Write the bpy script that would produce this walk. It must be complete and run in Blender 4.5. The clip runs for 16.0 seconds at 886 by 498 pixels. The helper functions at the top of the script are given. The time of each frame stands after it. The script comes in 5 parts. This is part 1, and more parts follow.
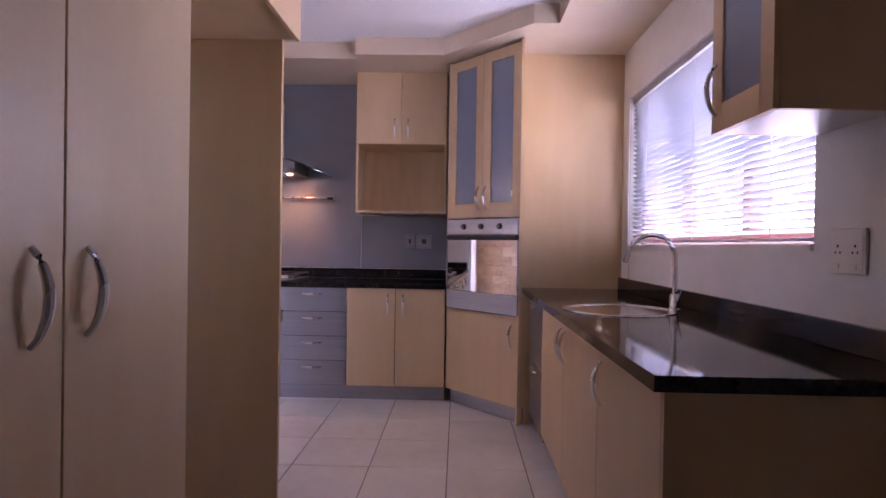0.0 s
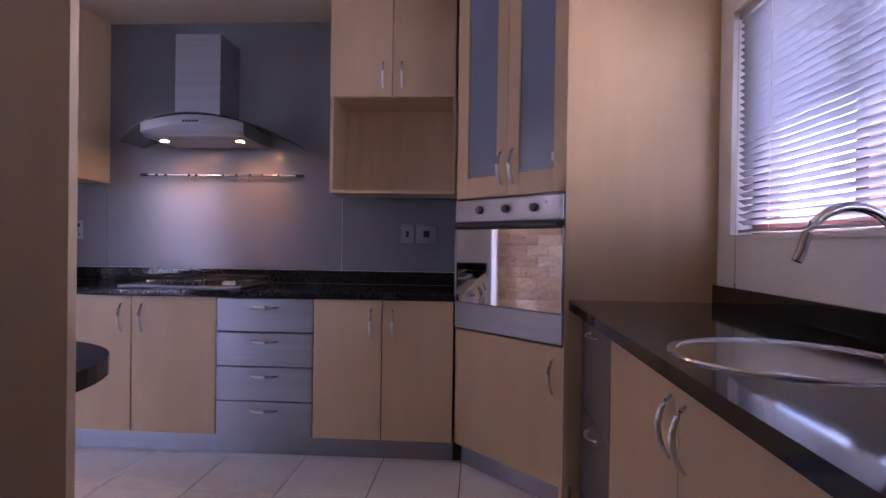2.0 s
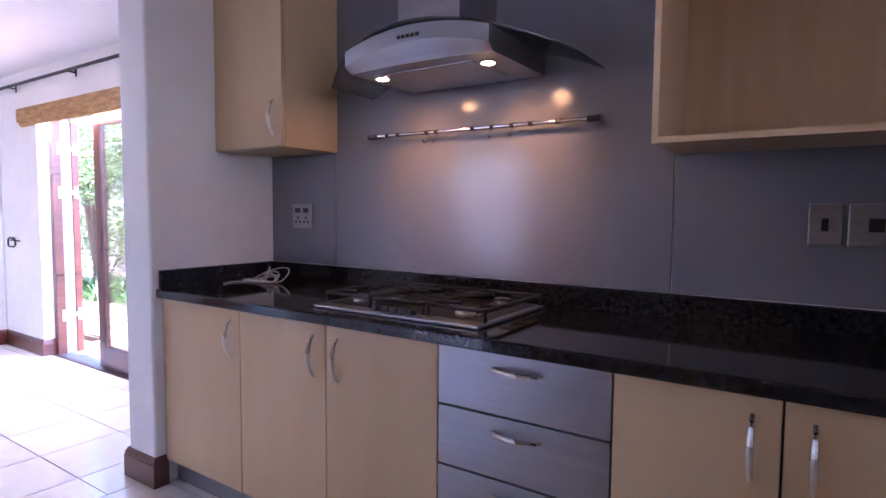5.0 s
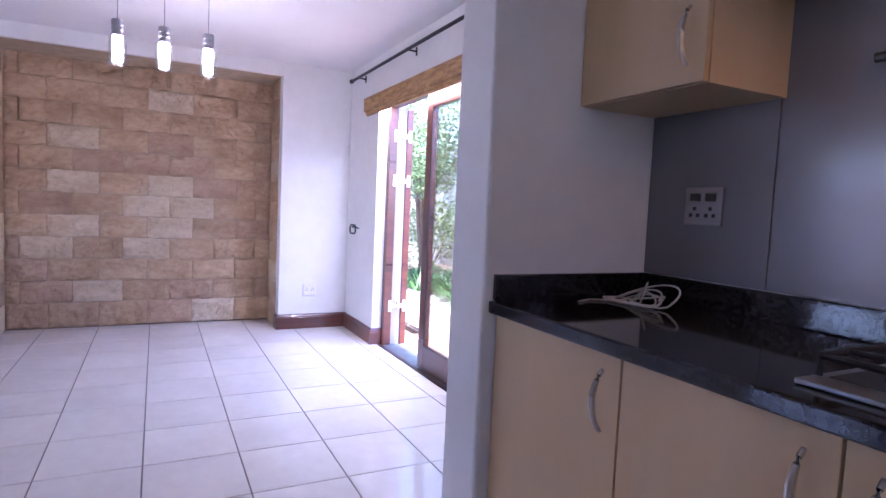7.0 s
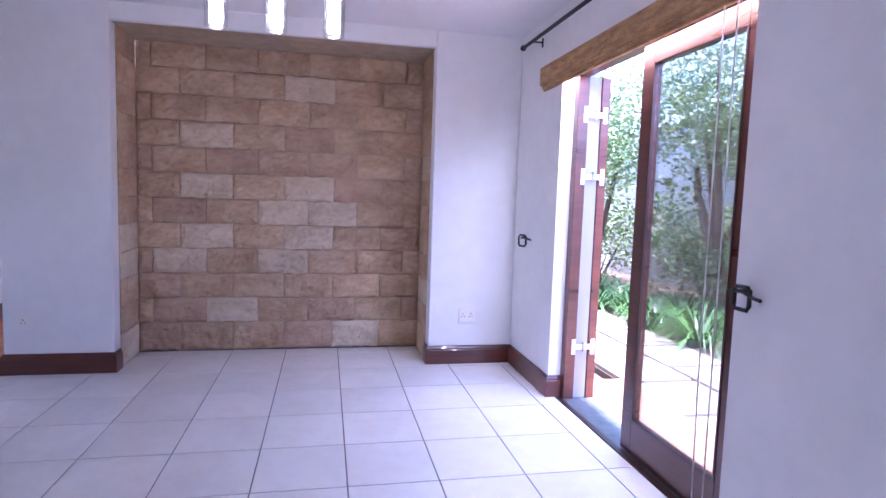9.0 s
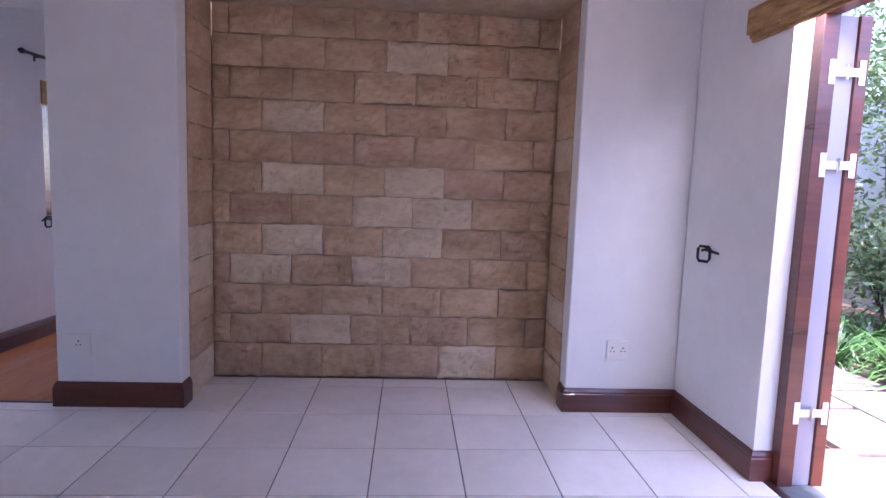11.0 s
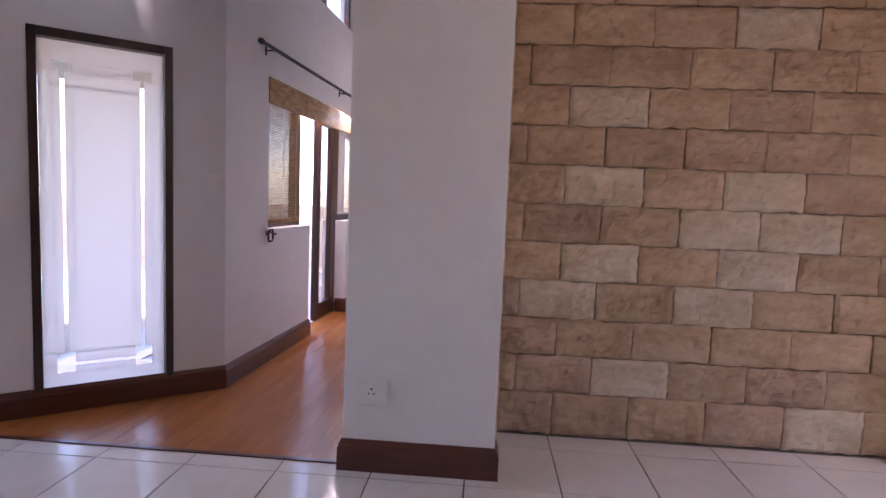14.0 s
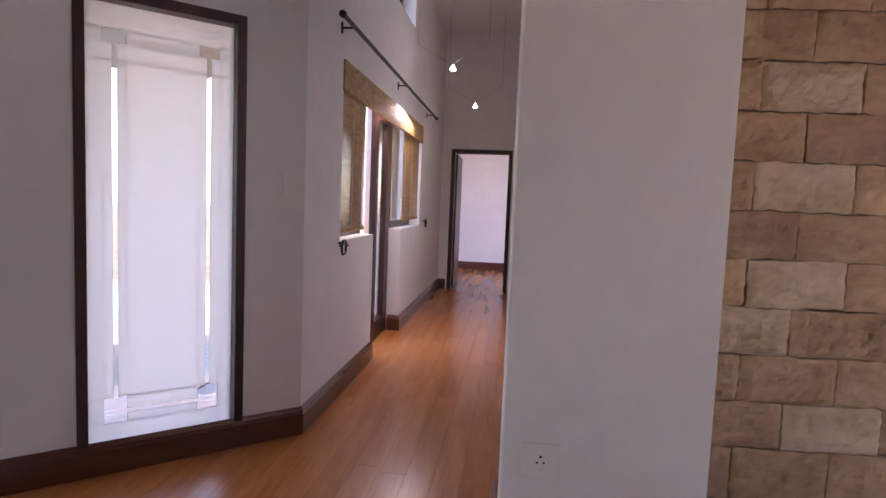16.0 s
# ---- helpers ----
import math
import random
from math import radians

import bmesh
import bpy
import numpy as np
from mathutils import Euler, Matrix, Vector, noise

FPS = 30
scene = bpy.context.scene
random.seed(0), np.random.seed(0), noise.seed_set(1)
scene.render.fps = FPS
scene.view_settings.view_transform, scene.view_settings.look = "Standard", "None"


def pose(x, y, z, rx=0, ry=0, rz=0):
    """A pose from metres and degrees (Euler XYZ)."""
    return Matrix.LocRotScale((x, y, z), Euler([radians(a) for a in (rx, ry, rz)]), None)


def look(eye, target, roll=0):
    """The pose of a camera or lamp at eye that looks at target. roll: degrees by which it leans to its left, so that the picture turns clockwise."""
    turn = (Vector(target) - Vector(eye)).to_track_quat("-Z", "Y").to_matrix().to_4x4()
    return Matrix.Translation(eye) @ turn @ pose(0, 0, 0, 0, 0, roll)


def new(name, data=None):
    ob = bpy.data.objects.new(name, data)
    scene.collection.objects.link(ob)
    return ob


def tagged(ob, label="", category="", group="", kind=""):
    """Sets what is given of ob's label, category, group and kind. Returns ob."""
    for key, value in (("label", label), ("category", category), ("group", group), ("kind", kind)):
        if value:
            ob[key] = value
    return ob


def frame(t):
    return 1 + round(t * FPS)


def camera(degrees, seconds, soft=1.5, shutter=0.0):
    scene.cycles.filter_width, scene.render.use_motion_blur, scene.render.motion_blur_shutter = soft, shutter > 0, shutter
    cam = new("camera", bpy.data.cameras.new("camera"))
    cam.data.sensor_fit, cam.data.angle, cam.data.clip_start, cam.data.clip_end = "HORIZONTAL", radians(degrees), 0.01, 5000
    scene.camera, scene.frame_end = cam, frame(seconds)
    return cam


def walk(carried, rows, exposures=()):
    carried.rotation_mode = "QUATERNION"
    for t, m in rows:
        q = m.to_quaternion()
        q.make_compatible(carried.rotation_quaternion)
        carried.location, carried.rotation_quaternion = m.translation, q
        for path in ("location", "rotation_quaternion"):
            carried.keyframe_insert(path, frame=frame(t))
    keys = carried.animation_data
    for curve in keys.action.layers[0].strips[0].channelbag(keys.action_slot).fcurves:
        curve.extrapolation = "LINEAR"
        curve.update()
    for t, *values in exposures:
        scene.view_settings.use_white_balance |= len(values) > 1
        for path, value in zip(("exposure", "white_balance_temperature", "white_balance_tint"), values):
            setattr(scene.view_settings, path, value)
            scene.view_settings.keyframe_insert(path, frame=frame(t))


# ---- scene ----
cam = camera(75.6, 16.0)
PATH = [
    (0, (-0.202, -0.131, 1.226), (-0.253, 1.868, 1.211), 0.9),
    (0.5, (-0.183, 0.218, 1.220), (-0.238, 2.217, 1.201), 0.6),
    (1, (-0.176, 0.579, 1.218), (-0.246, 2.577, 1.191), 0.7),
    (1.5, (-0.190, 0.913, 1.211), (-0.284, 2.911, 1.187), 0.7),
    (2, (-0.164, 1.227, 1.183), (-0.287, 3.223, 1.169), 0.8),
    (2.5, (-0.122, 1.530, 1.221), (-0.321, 3.519, 1.182), 0.4),
    (3, (-0.203, 1.878, 1.231), (-0.516, 3.852, 1.164), 0.5),
    (3.2, (-0.246, 2.015, 1.258), (-0.621, 3.977, 1.171), 0.5),
    (5.3, (-0.722, 2.982, 1.284), (-1.973, 4.537, 1.154), 0.8),
    (5.5, (-0.805, 3.064, 1.274), (-2.148, 4.541, 1.145), 1.1),
    (6, (-1.062, 3.162, 1.248), (-2.624, 4.404, 1.111), 1.4),
    (6.5, (-1.360, 3.242, 1.247), (-3.059, 4.287, 1.103), 1.9),
    (7, (-1.591, 3.314, 1.209), (-3.372, 4.213, 1.065), 2.6),
    (7.5, (-1.879, 3.413, 1.228), (-3.725, 4.166, 1.069), 2.6),
    (8, (-2.197, 3.465, 1.235), (-4.093, 4.078, 1.069), 2.1),
    (8.5, (-2.517, 3.51, 1.232), (-4.443, 4.025, 1.069), 2.0),
    (9, (-2.827, 3.569, 1.265), (-4.778, 3.972, 1.084), 1.9),
    (9.2, (-2.941, 3.567, 1.280), (-4.896, 3.930, 1.085), 1.9),
    (11.3, (-3.959, 3.316, 1.272), (-5.946, 3.410, 1.064), 2.0),
    (11.5, (-4.029, 3.224, 1.268), (-6.017, 3.299, 1.066), 2.0),
    (12, (-4.164, 3.036, 1.255), (-6.155, 3.045, 1.059), 2.0),
    (12.5, (-4.329, 2.819, 1.222), (-6.319, 2.757, 1.034), 2.1),
    (13, (-4.412, 2.582, 1.222), (-6.400, 2.465, 1.037), 1.9),
    (13.5, (-4.472, 2.300, 1.220), (-6.461, 2.185, 1.042), 2.2),
    (14, (-4.619, 2.090, 1.204), (-6.606, 1.943, 1.025), 2.3),
    (14.5, (-4.707, 1.849, 1.214), (-6.693, 1.699, 1.035), 2.4),
    (15, (-4.796, 1.623, 1.213), (-6.783, 1.481, 1.041), 2.3),
    (15.5, (-4.939, 1.509, 1.199), (-6.927, 1.369, 1.031), 2.2),
    (16, (-5.178, 1.406, 1.176), (-7.167, 1.275, 1.016), 2.3),
]
EXPOSURES = [(0.0, 4.85, 5850, 50), (1.0, 4.35, 5650, 48), (1.5, 4.2, 5600, 48), (3.0, 4.75, 5450, 48), (5.5, 4.4, 5500, 40), (7.0, 3.9, 5350, 40), (9.0, 3.55, 5200, 42), (11.5, 3.05, 5800, 42), (14.0, 3.1, 6700, 40), (16.0, 3.05, 7200, 37)]
walk(cam, [(t, look(eye, target, roll)) for t, eye, target, roll in PATH], EXPOSURES)

# ---- world and large lights ----
world = bpy.data.worlds.new("sky")
scene.world = world
world.use_nodes = True
wn = world.node_tree
sky = wn.nodes.new("ShaderNodeTexSky")
sky.sky_type, sky.sun_disc = "NISHITA", False
sky.sun_elevation, sky.sun_rotation = radians(76), radians(90)
bg = wn.nodes["Background"]
wn.links.new(sky.outputs[0], bg.inputs[0])
bg.inputs[1].default_value = 0.15


def sun_lamp():
    data = bpy.data.lights.new("sun", "SUN")
    data.energy, data.angle, data.color = 2.6, radians(3), (1, 0.95, 0.88)
    ob = new("sun", data)
    ob.matrix_world = look((5, 0, 20), (0, 0, 0))
    return ob


sun_lamp()


def area_lamp(name, eye, target, w, h, power, color=(1, 1, 1)):
    data = bpy.data.lights.new(name, "AREA")
    data.shape, data.size, data.size_y, data.energy, data.color = "RECTANGLE", w, h, power, color
    ob = new(name, data)
    ob.matrix_world = look(eye, target)
    return ob


area_lamp("window_daylight", (1.34, 2.84, 1.78), (0, 2.84, 1.5), 2.1, 1.15, 2.6, (0.93, 0.96, 1))
area_lamp("patio_daylight", (-5.4, 5.035, 2.066), (-5.4, 3.9, 0.2), 1.55, 0.07, 3.0, (0.95, 0.97, 1))
# fill lamp in an added, unseen south opening, brightens the living room
area_lamp("south_fill", (-6.0, -2.44, 1.25), (-6.0, 0, 1.0), 1.5, 2.0, 0.6, (1, 0.93, 0.85))
area_lamp("hall_daylight", (-9.75, 0.60, 1.965), (-9.6, 1.25, 0.3), 1.9, 0.06, 4.5, (0.95, 0.97, 1))


# ---- materials ----
def material(name):
    m = bpy.data.materials.new(name)
    m.use_nodes = True
    return m, m.node_tree, m.node_tree.nodes["Principled BSDF"]


def surface(name, a, b, rough=0.5, metal=0.0, scale=(8, 8, 8), bump=0.1, detail=6.0, island=0.0, rough_var=0.1, bump_scale=None, coat=0.0, spec=0.5):
    """A noisy two-colour surface; island varies its brightness from object to object."""
    m, t, p = material(name)
    n, l = t.nodes, t.links
    co = n.new("ShaderNodeTexCoord")
    mp = n.new("ShaderNodeMapping")
    mp.inputs["Scale"].default_value = scale
    info = n.new("ShaderNodeObjectInfo")
    add = n.new("ShaderNodeVectorMath")
    add.operation = "SCALE"
    comb = n.new("ShaderNodeCombineXYZ")
    for k in range(3):
        l.new(info.outputs["Random"], comb.inputs[k])
    l.new(comb.outputs[0], add.inputs[0])
    add.inputs["Scale"].default_value = 37.0 if island else 0.0
    l.new(co.outputs["Object"], mp.inputs[0])
    l.new(add.outputs[0], mp.inputs["Location"])
    fine = n.new("ShaderNodeTexNoise")
    fine.inputs["Scale"].default_value, fine.inputs["Detail"].default_value = 1.0, detail
    l.new(mp.outputs[0], fine.inputs["Vector"])
    big = n.new("ShaderNodeTexNoise")
    big.inputs["Scale"].default_value, big.inputs["Detail"].default_value = 0.17, 3.0
    l.new(mp.outputs[0], big.inputs["Vector"])
    mix = n.new("ShaderNodeMath")
    mix.operation = "MULTIPLY_ADD"
    l.new(fine.outputs[0], mix.inputs[0])
    mix.inputs[1].default_value = 0.6
    l.new(big.outputs[0], mix.inputs[2])
    ramp = n.new("ShaderNodeValToRGB")
    ramp.color_ramp.elements[0].position, ramp.color_ramp.elements[1].position = 0.6, 1.05
    ramp.color_ramp.elements[0].color, ramp.color_ramp.elements[1].color = (*a, 1), (*b, 1)
    l.new(mix.outputs[0], ramp.inputs[0])
    hsv = n.new("ShaderNodeHueSaturation")
    rng = n.new("ShaderNodeMapRange")
    rng.inputs[3].default_value, rng.inputs[4].default_value = 1 - island, 1 + island
    l.new(info.outputs["Random"], rng.inputs[0])
    l.new(rng.outputs[0], hsv.inputs["Value"])
    l.new(ramp.outputs[0], hsv.inputs["Color"])
    l.new(hsv.outputs[0], p.inputs["Base Color"])
    r = n.new("ShaderNodeMapRange")
    r.inputs[3].default_value, r.inputs[4].default_value = max(0.02, rough - rough_var), rough + rough_var
    l.new(big.outputs[0], r.inputs[0])
    l.new(r.outputs[0], p.inputs["Roughness"])
    p.inputs["Metallic"].default_value = metal
    p.inputs["Coat Weight"].default_value = coat
    p.inputs["Specular IOR Level"].default_value = spec
    if bump:
        bn = n.new("ShaderNodeBump")
        bn.inputs["Strength"].default_value, bn.inputs["Distance"].default_value = bump, 0.01
        l.new(fine.outputs[0], bn.inputs["Height"])
        l.new(bn.outputs[0], p.inputs["Normal"])
    return m


def plain(name, col, rough=0.5, metal=0.0, emit=0.0, trans=0.0, alpha=1.0):
    m, t, p = material(name)
    p.inputs["Base Color"].default_value = (*col, 1)
    p.inputs["Roughness"].default_value, p.inputs["Metallic"].default_value = rough, metal
    p.inputs["Transmission Weight"].default_value = trans
    if emit:
        p.inputs["Emission Color"].default_value, p.inputs["Emission Strength"].default_value = (*col, 1), emit
    return m


def clear_glass(name, tint=(1, 1, 1), gloss=0.08, haze=0.0):
    """A thin pane: see-through, with a weak mirror image."""
    m, t, p = material(name)
    n, l = t.nodes, t.links
    n.remove(p)
    tr = n.new("ShaderNodeBsdfTransparent")
    tr.inputs[0].default_value = (*tint, 1)
    gl = n.new("ShaderNodeBsdfGlossy")
    gl.inputs["Roughness"].default_value = 0.02
    mx = n.new("ShaderNodeMixShader")
    lw = n.new("ShaderNodeLayerWeight")
    lw.inputs[0].default_value = 0.25
    k = n.new("ShaderNodeMath")
    k.operation = "MULTIPLY_ADD"
    l.new(lw.outputs["Fresnel"], k.inputs[0])
    k.inputs[1].default_value, k.inputs[2].default_value = 0.5, gloss
    l.new(k.outputs[0], mx.inputs[0])
    l.new(tr.outputs[0], mx.inputs[1])
    l.new(gl.outputs[0], mx.inputs[2])
    l.new(mx.outputs[0], n["Material Output"].inputs[0])
    return m


MAPLE = surface("maple veneer", (0.58, 0.405, 0.22), (0.66, 0.475, 0.275), 0.38, scale=(9, 9, 1.5), bump=0.02, island=0.03)
MAPLE_IN = surface("maple interior", (0.50, 0.33, 0.16), (0.60, 0.42, 0.23), 0.45, scale=(22, 22, 2.2), bump=0.02)
GRANITE = surface("black granite", (0.006, 0.006, 0.008), (0.02, 0.02, 0.023), 0.07, scale=(350, 350, 350), bump=0.0, rough_var=0.02)
STEEL = surface("brushed steel", (0.30, 0.30, 0.32), (0.35, 0.35, 0.37), 0.36, 0.85, scale=(3, 3, 160), bump=0.02, rough_var=0.05)
CHROME = surface("polished chrome", (0.6, 0.6, 0.62), (0.75, 0.75, 0.76), 0.13, 1.0, bump=0.0, rough_var=0.05)
NICKEL = surface("satin nickel", (0.55, 0.53, 0.5), (0.68, 0.66, 0.62), 0.27, 0.9, bump=0.0, rough_var=0.05)
SPLASH = surface("grey back-painted glass", (0.18, 0.19, 0.215), (0.21, 0.22, 0.245), 0.16, scale=(2, 2, 2), bump=0.0, rough_var=0.03)
PAINT = surface("white wall paint", (0.74, 0.73, 0.71), (0.80, 0.79, 0.77), 0.7, scale=(9, 9, 9), bump=0.05, spec=0.3)
CEILING = surface("ceiling paint", (0.78, 0.77, 0.76), (0.82, 0.81, 0.80), 0.8, scale=(5, 5, 5), bump=0.02, spec=0.2)
SOFFIT = surface("cream soffit paint", (0.62, 0.50, 0.36), (0.68, 0.56, 0.42), 0.55, scale=(5, 5, 5), bump=0.02)
TILE = surface("cream ceramic tile", (0.74, 0.70, 0.65), (0.82, 0.78, 0.73), 0.14, scale=(14, 14, 14), bump=0.02, island=0.03, rough_var=0.06)
GROUT = surface("grey grout", (0.16, 0.14, 0.12), (0.24, 0.21, 0.18), 0.9, scale=(40, 40, 40), bump=0.2)
MAHOGANY = surface("stained mahogany", (0.055, 0.014, 0.009), (0.12, 0.032, 0.018), 0.3, scale=(4, 4, 40), bump=0.04, coat=0.3)
DARKWOOD = surface("dark stained timber", (0.025, 0.010, 0.008), (0.06, 0.022, 0.015), 0.35, scale=(30, 30, 4), bump=0.04)
OAKFLOOR = surface("orange wood laminate", (0.34, 0.108, 0.028), (0.47, 0.172, 0.05), 0.24, scale=(5, 60, 60), bump=0.02, island=0.08, rough_var=0.06)
STONE = surface("buff sandstone", (0.43, 0.285, 0.165), (0.60, 0.435, 0.275), 0.9, scale=(17, 17, 34), bump=0.45, island=0.09)
STONE_PALE = surface("pale sandstone", (0.54, 0.415, 0.27), (0.68, 0.555, 0.40), 0.9, scale=(17, 17, 34), bump=0.45, island=0.06)
STONE_PINK = surface("pinkish sandstone", (0.40, 0.26, 0.165), (0.53, 0.375, 0.25), 0.9, scale=(17, 17, 34), bump=0.45, island=0.08)
MORTAR = surface("sandy mortar", (0.40, 0.31, 0.20), (0.50, 0.40, 0.27), 0.95, scale=(60, 60, 60), bump=0.4)
BLACK = surface("black iron", (0.012, 0.012, 0.013), (0.03, 0.03, 0.032), 0.45, 0.3, scale=(30, 30, 30), bump=0.1)
PLASTIC = plain("white plastic", (0.78, 0.76, 0.72), 0.35)
DARKPLASTIC = plain("black plastic", (0.02, 0.02, 0.022), 0.3)
# near black, paints the shade in door gaps and socket holes
GAP_SHADE = plain("painted gap shade", (0.01, 0.01, 0.01), 0.8)
OVENGLASS = plain("mirrored oven glass", (0.55, 0.52, 0.50), 0.03, 1.0)
FROST_CAB = plain("frosted cabinet glass", (0.20, 0.23, 0.30), 0.25)
BAMBOO = surface("woven bamboo", (0.24, 0.12, 0.035), (0.50, 0.30, 0.11), 0.6, scale=(60, 60, 260), bump=0.3)
SLAT = plain("white blind slat", (0.34, 0.34, 0.36), 0.4)
GLASS = clear_glass("clear glass", (0.96, 0.98, 0.97), 0.03)
HOODGLASS = clear_glass("hood glass", (0.55, 0.6, 0.62), 0.2)
HALOGEN = plain("halogen lamp", (1.0, 0.55, 0.2), 0.3, emit=14)
TUBE = plain("lit opal tube", (1.0, 0.93, 0.85), 0.3, emit=5)
WHITE_CORD = plain("white cord", (0.55, 0.52, 0.47), 0.5)
PAVER = surface("concrete paver", (0.24, 0.20, 0.16), (0.34, 0.29, 0.24), 0.85, scale=(18, 18, 18), bump=0.3, island=0.08)
SOIL = surface("leaf litter soil", (0.06, 0.045, 0.03), (0.16, 0.12, 0.08), 0.95, scale=(25, 25, 25), bump=0.6)
REDTILE = surface("terracotta step", (0.28, 0.13, 0.08), (0.36, 0.19, 0.12), 0.5, scale=(20, 20, 20), bump=0.1)
SLATE = surface("grey slate sill", (0.07, 0.085, 0.085), (0.14, 0.16, 0.16), 0.5, scale=(20, 20, 20), bump=0.3, island=0.15)
RENDER = surface("grey garden wall render", (0.42, 0.41, 0.38), (0.55, 0.54, 0.50), 0.9, scale=(7, 7, 7), bump=0.2)
BARK = surface("tree bark", (0.07, 0.045, 0.03), (0.16, 0.11, 0.07), 0.9, scale=(30, 30, 8), bump=0.6)
LEAF = surface("tree foliage", (0.10, 0.17, 0.06), (0.27, 0.36, 0.14), 0.5, scale=(5, 5, 5), bump=0.0)
LEAF_DARK = surface("strap leaves", (0.03, 0.09, 0.02), (0.10, 0.22, 0.05), 0.4, scale=(5, 5, 5), bump=0.0)
PINK = surface("pink blossom", (0.45, 0.06, 0.20), (0.65, 0.16, 0.34), 0.6, scale=(20, 20, 20), bump=0.0)
POOL = plain("pool water", (0.08, 0.45, 0.50), 0.05)


def frosted(name):
    """Sandblasted pane: light scatters through it."""
    m, t, p = material(name)
    n, l = t.nodes, t.links
    n.remove(p)
    a = n.new("ShaderNodeBsdfTranslucent")
    a.inputs[0].default_value = (0.84, 0.83, 0.80, 1)
    b = n.new("ShaderNodeBsdfDiffuse")
    b.inputs[0].default_value = (0.5, 0.48, 0.45, 1)
    c = n.new("ShaderNodeBsdfGlossy")
    c.inputs["Roughness"].default_value = 0.3
    m1, m2 = n.new("ShaderNodeMixShader"), n.new("ShaderNodeMixShader")
    m1.inputs[0].default_value, m2.inputs[0].default_value = 0.1, 0.05
    l.new(a.outputs[0], m1.inputs[1])
    l.new(b.outputs[0], m1.inputs[2])
    l.new(m1.outputs[0], m2.inputs[1])
    l.new(c.outputs[0], m2.inputs[2])
    l.new(m2.outputs[0], n["Material Output"].inputs[0])
    return m


FROSTED = frosted("sandblasted glass")


# ---- mesh helpers ----
def box(bm, x0, x1, y0, y1, z0, z1, bevel=0.0, m=None):
    g = bmesh.ops.create_cube(bm, size=1.0)
    v = g["verts"]
    for q in v:
        q.co = Vector(((x0 + x1) / 2 + q.co.x * abs(x1 - x0), (y0 + y1) / 2 + q.co.y * abs(y1 - y0), (z0 + z1) / 2 + q.co.z * abs(z1 - z0)))
    if m is not None:
        bmesh.ops.transform(bm, matrix=m, verts=v)
    if bevel:
        edges = list({e for q in v for e in q.link_edges})
        bmesh.ops.bevel(bm, geom=edges, offset=bevel, segments=2, profile=0.5, affect="EDGES")
    return bm


def boxes(*dims, bevel=0.0, m=None):
    bm = bmesh.new()
    for d in dims:
        box(bm, *d, bevel=bevel, m=m)
    return bm


def tube(bm, pts, radius, seg=10, flat=1.0, closed=False):
    """A round bar along the points; radius may be a list, one for each point."""
    pts = [Vector(p) for p in pts]
    rings = []
    for i, p in enumerate(pts):
        a = pts[i - 1] if (i or closed) else pts[0]
        b = pts[(i + 1) % len(pts)] if (i < len(pts) - 1 or closed) else pts[-1]
        d = (b - a).normalized()
        up = Vector((0, 0, 1)) if abs(d.z) < 0.9 else Vector((0, 1, 0))
        s = d.cross(up).normalized()
        u = s.cross(d)
        r = radius[i] if isinstance(radius, (list, tuple)) else radius
        rings.append([bm.verts.new(p + s * math.cos(k * math.tau / seg) * r * flat + u * math.sin(k * math.tau / seg) * r) for k in range(seg)])
    n = len(rings)
    for i in range(n if closed else n - 1):
        a, b = rings[i], rings[(i + 1) % n]
        for k in range(seg):
            bm.faces.new((a[k], a[(k + 1) % seg], b[(k + 1) % seg], b[k]))
    if not closed:
        bm.faces.new(rings[0][::-1])
        bm.faces.new(rings[-1])
    return bm


def lathe(bm, profile, seg=32, m=None, sx=1.0, sy=1.0):
    rings = []
    for r, z in profile:
        rings.append([bm.verts.new((r * sx * math.cos(k * math.tau / seg), r * sy * math.sin(k * math.tau / seg), z)) for k in range(seg)])
    for a, b in zip(rings, rings[1:]):
        for k in range(seg):
            bm.faces.new((a[k], a[(k + 1) % seg], b[(k + 1) % seg], b[k]))
    if profile[0][0] > 1e-6:
        bm.faces.new(rings[0][::-1])
    if profile[-1][0] > 1e-6:
        bm.faces.new(rings[-1])
    if m is not None:
        bmesh.ops.transform(bm, matrix=m, verts=[v for r in rings for v in r])
    return bm


def prism(bm, outline, z0, z1, m=None):
    a = [bm.verts.new((x, y, z0)) for x, y in outline]
    b = [bm.verts.new((x, y, z1)) for x, y in outline]
    n = len(outline)
    bm.faces.new(a[::-1])
    bm.faces.new(b)
    for k in range(n):
        bm.faces.new((a[k], a[(k + 1) % n], b[(k + 1) % n], b[k]))
    if m is not None:
        bmesh.ops.transform(bm, matrix=m, verts=a + b)
    return bm


def mesh_of(name, bm, mat, smooth=False):
    bmesh.ops.recalc_face_normals(bm, faces=bm.faces)
    me = bpy.data.meshes.new(name)
    bm.to_mesh(me)
    bm.free()
    if smooth:
        for p in me.polygons:
            p.use_smooth = True
        me.set_sharp_from_angle(angle=radians(40))
    me.materials.append(mat)
    return me


def part(name, bm, mat, parent, label="", smooth=False, m=None):
    ob = new(name, mesh_of(name, bm, mat, smooth))
    ob.parent = parent
    if m is not None:
        ob.matrix_basis = m
    return tagged(ob, label)


def thing(name, label, category, group="", m=None):
    ob = new(name)
    if m is not None:
        ob.matrix_basis = m
    return tagged(ob, label, category, group)


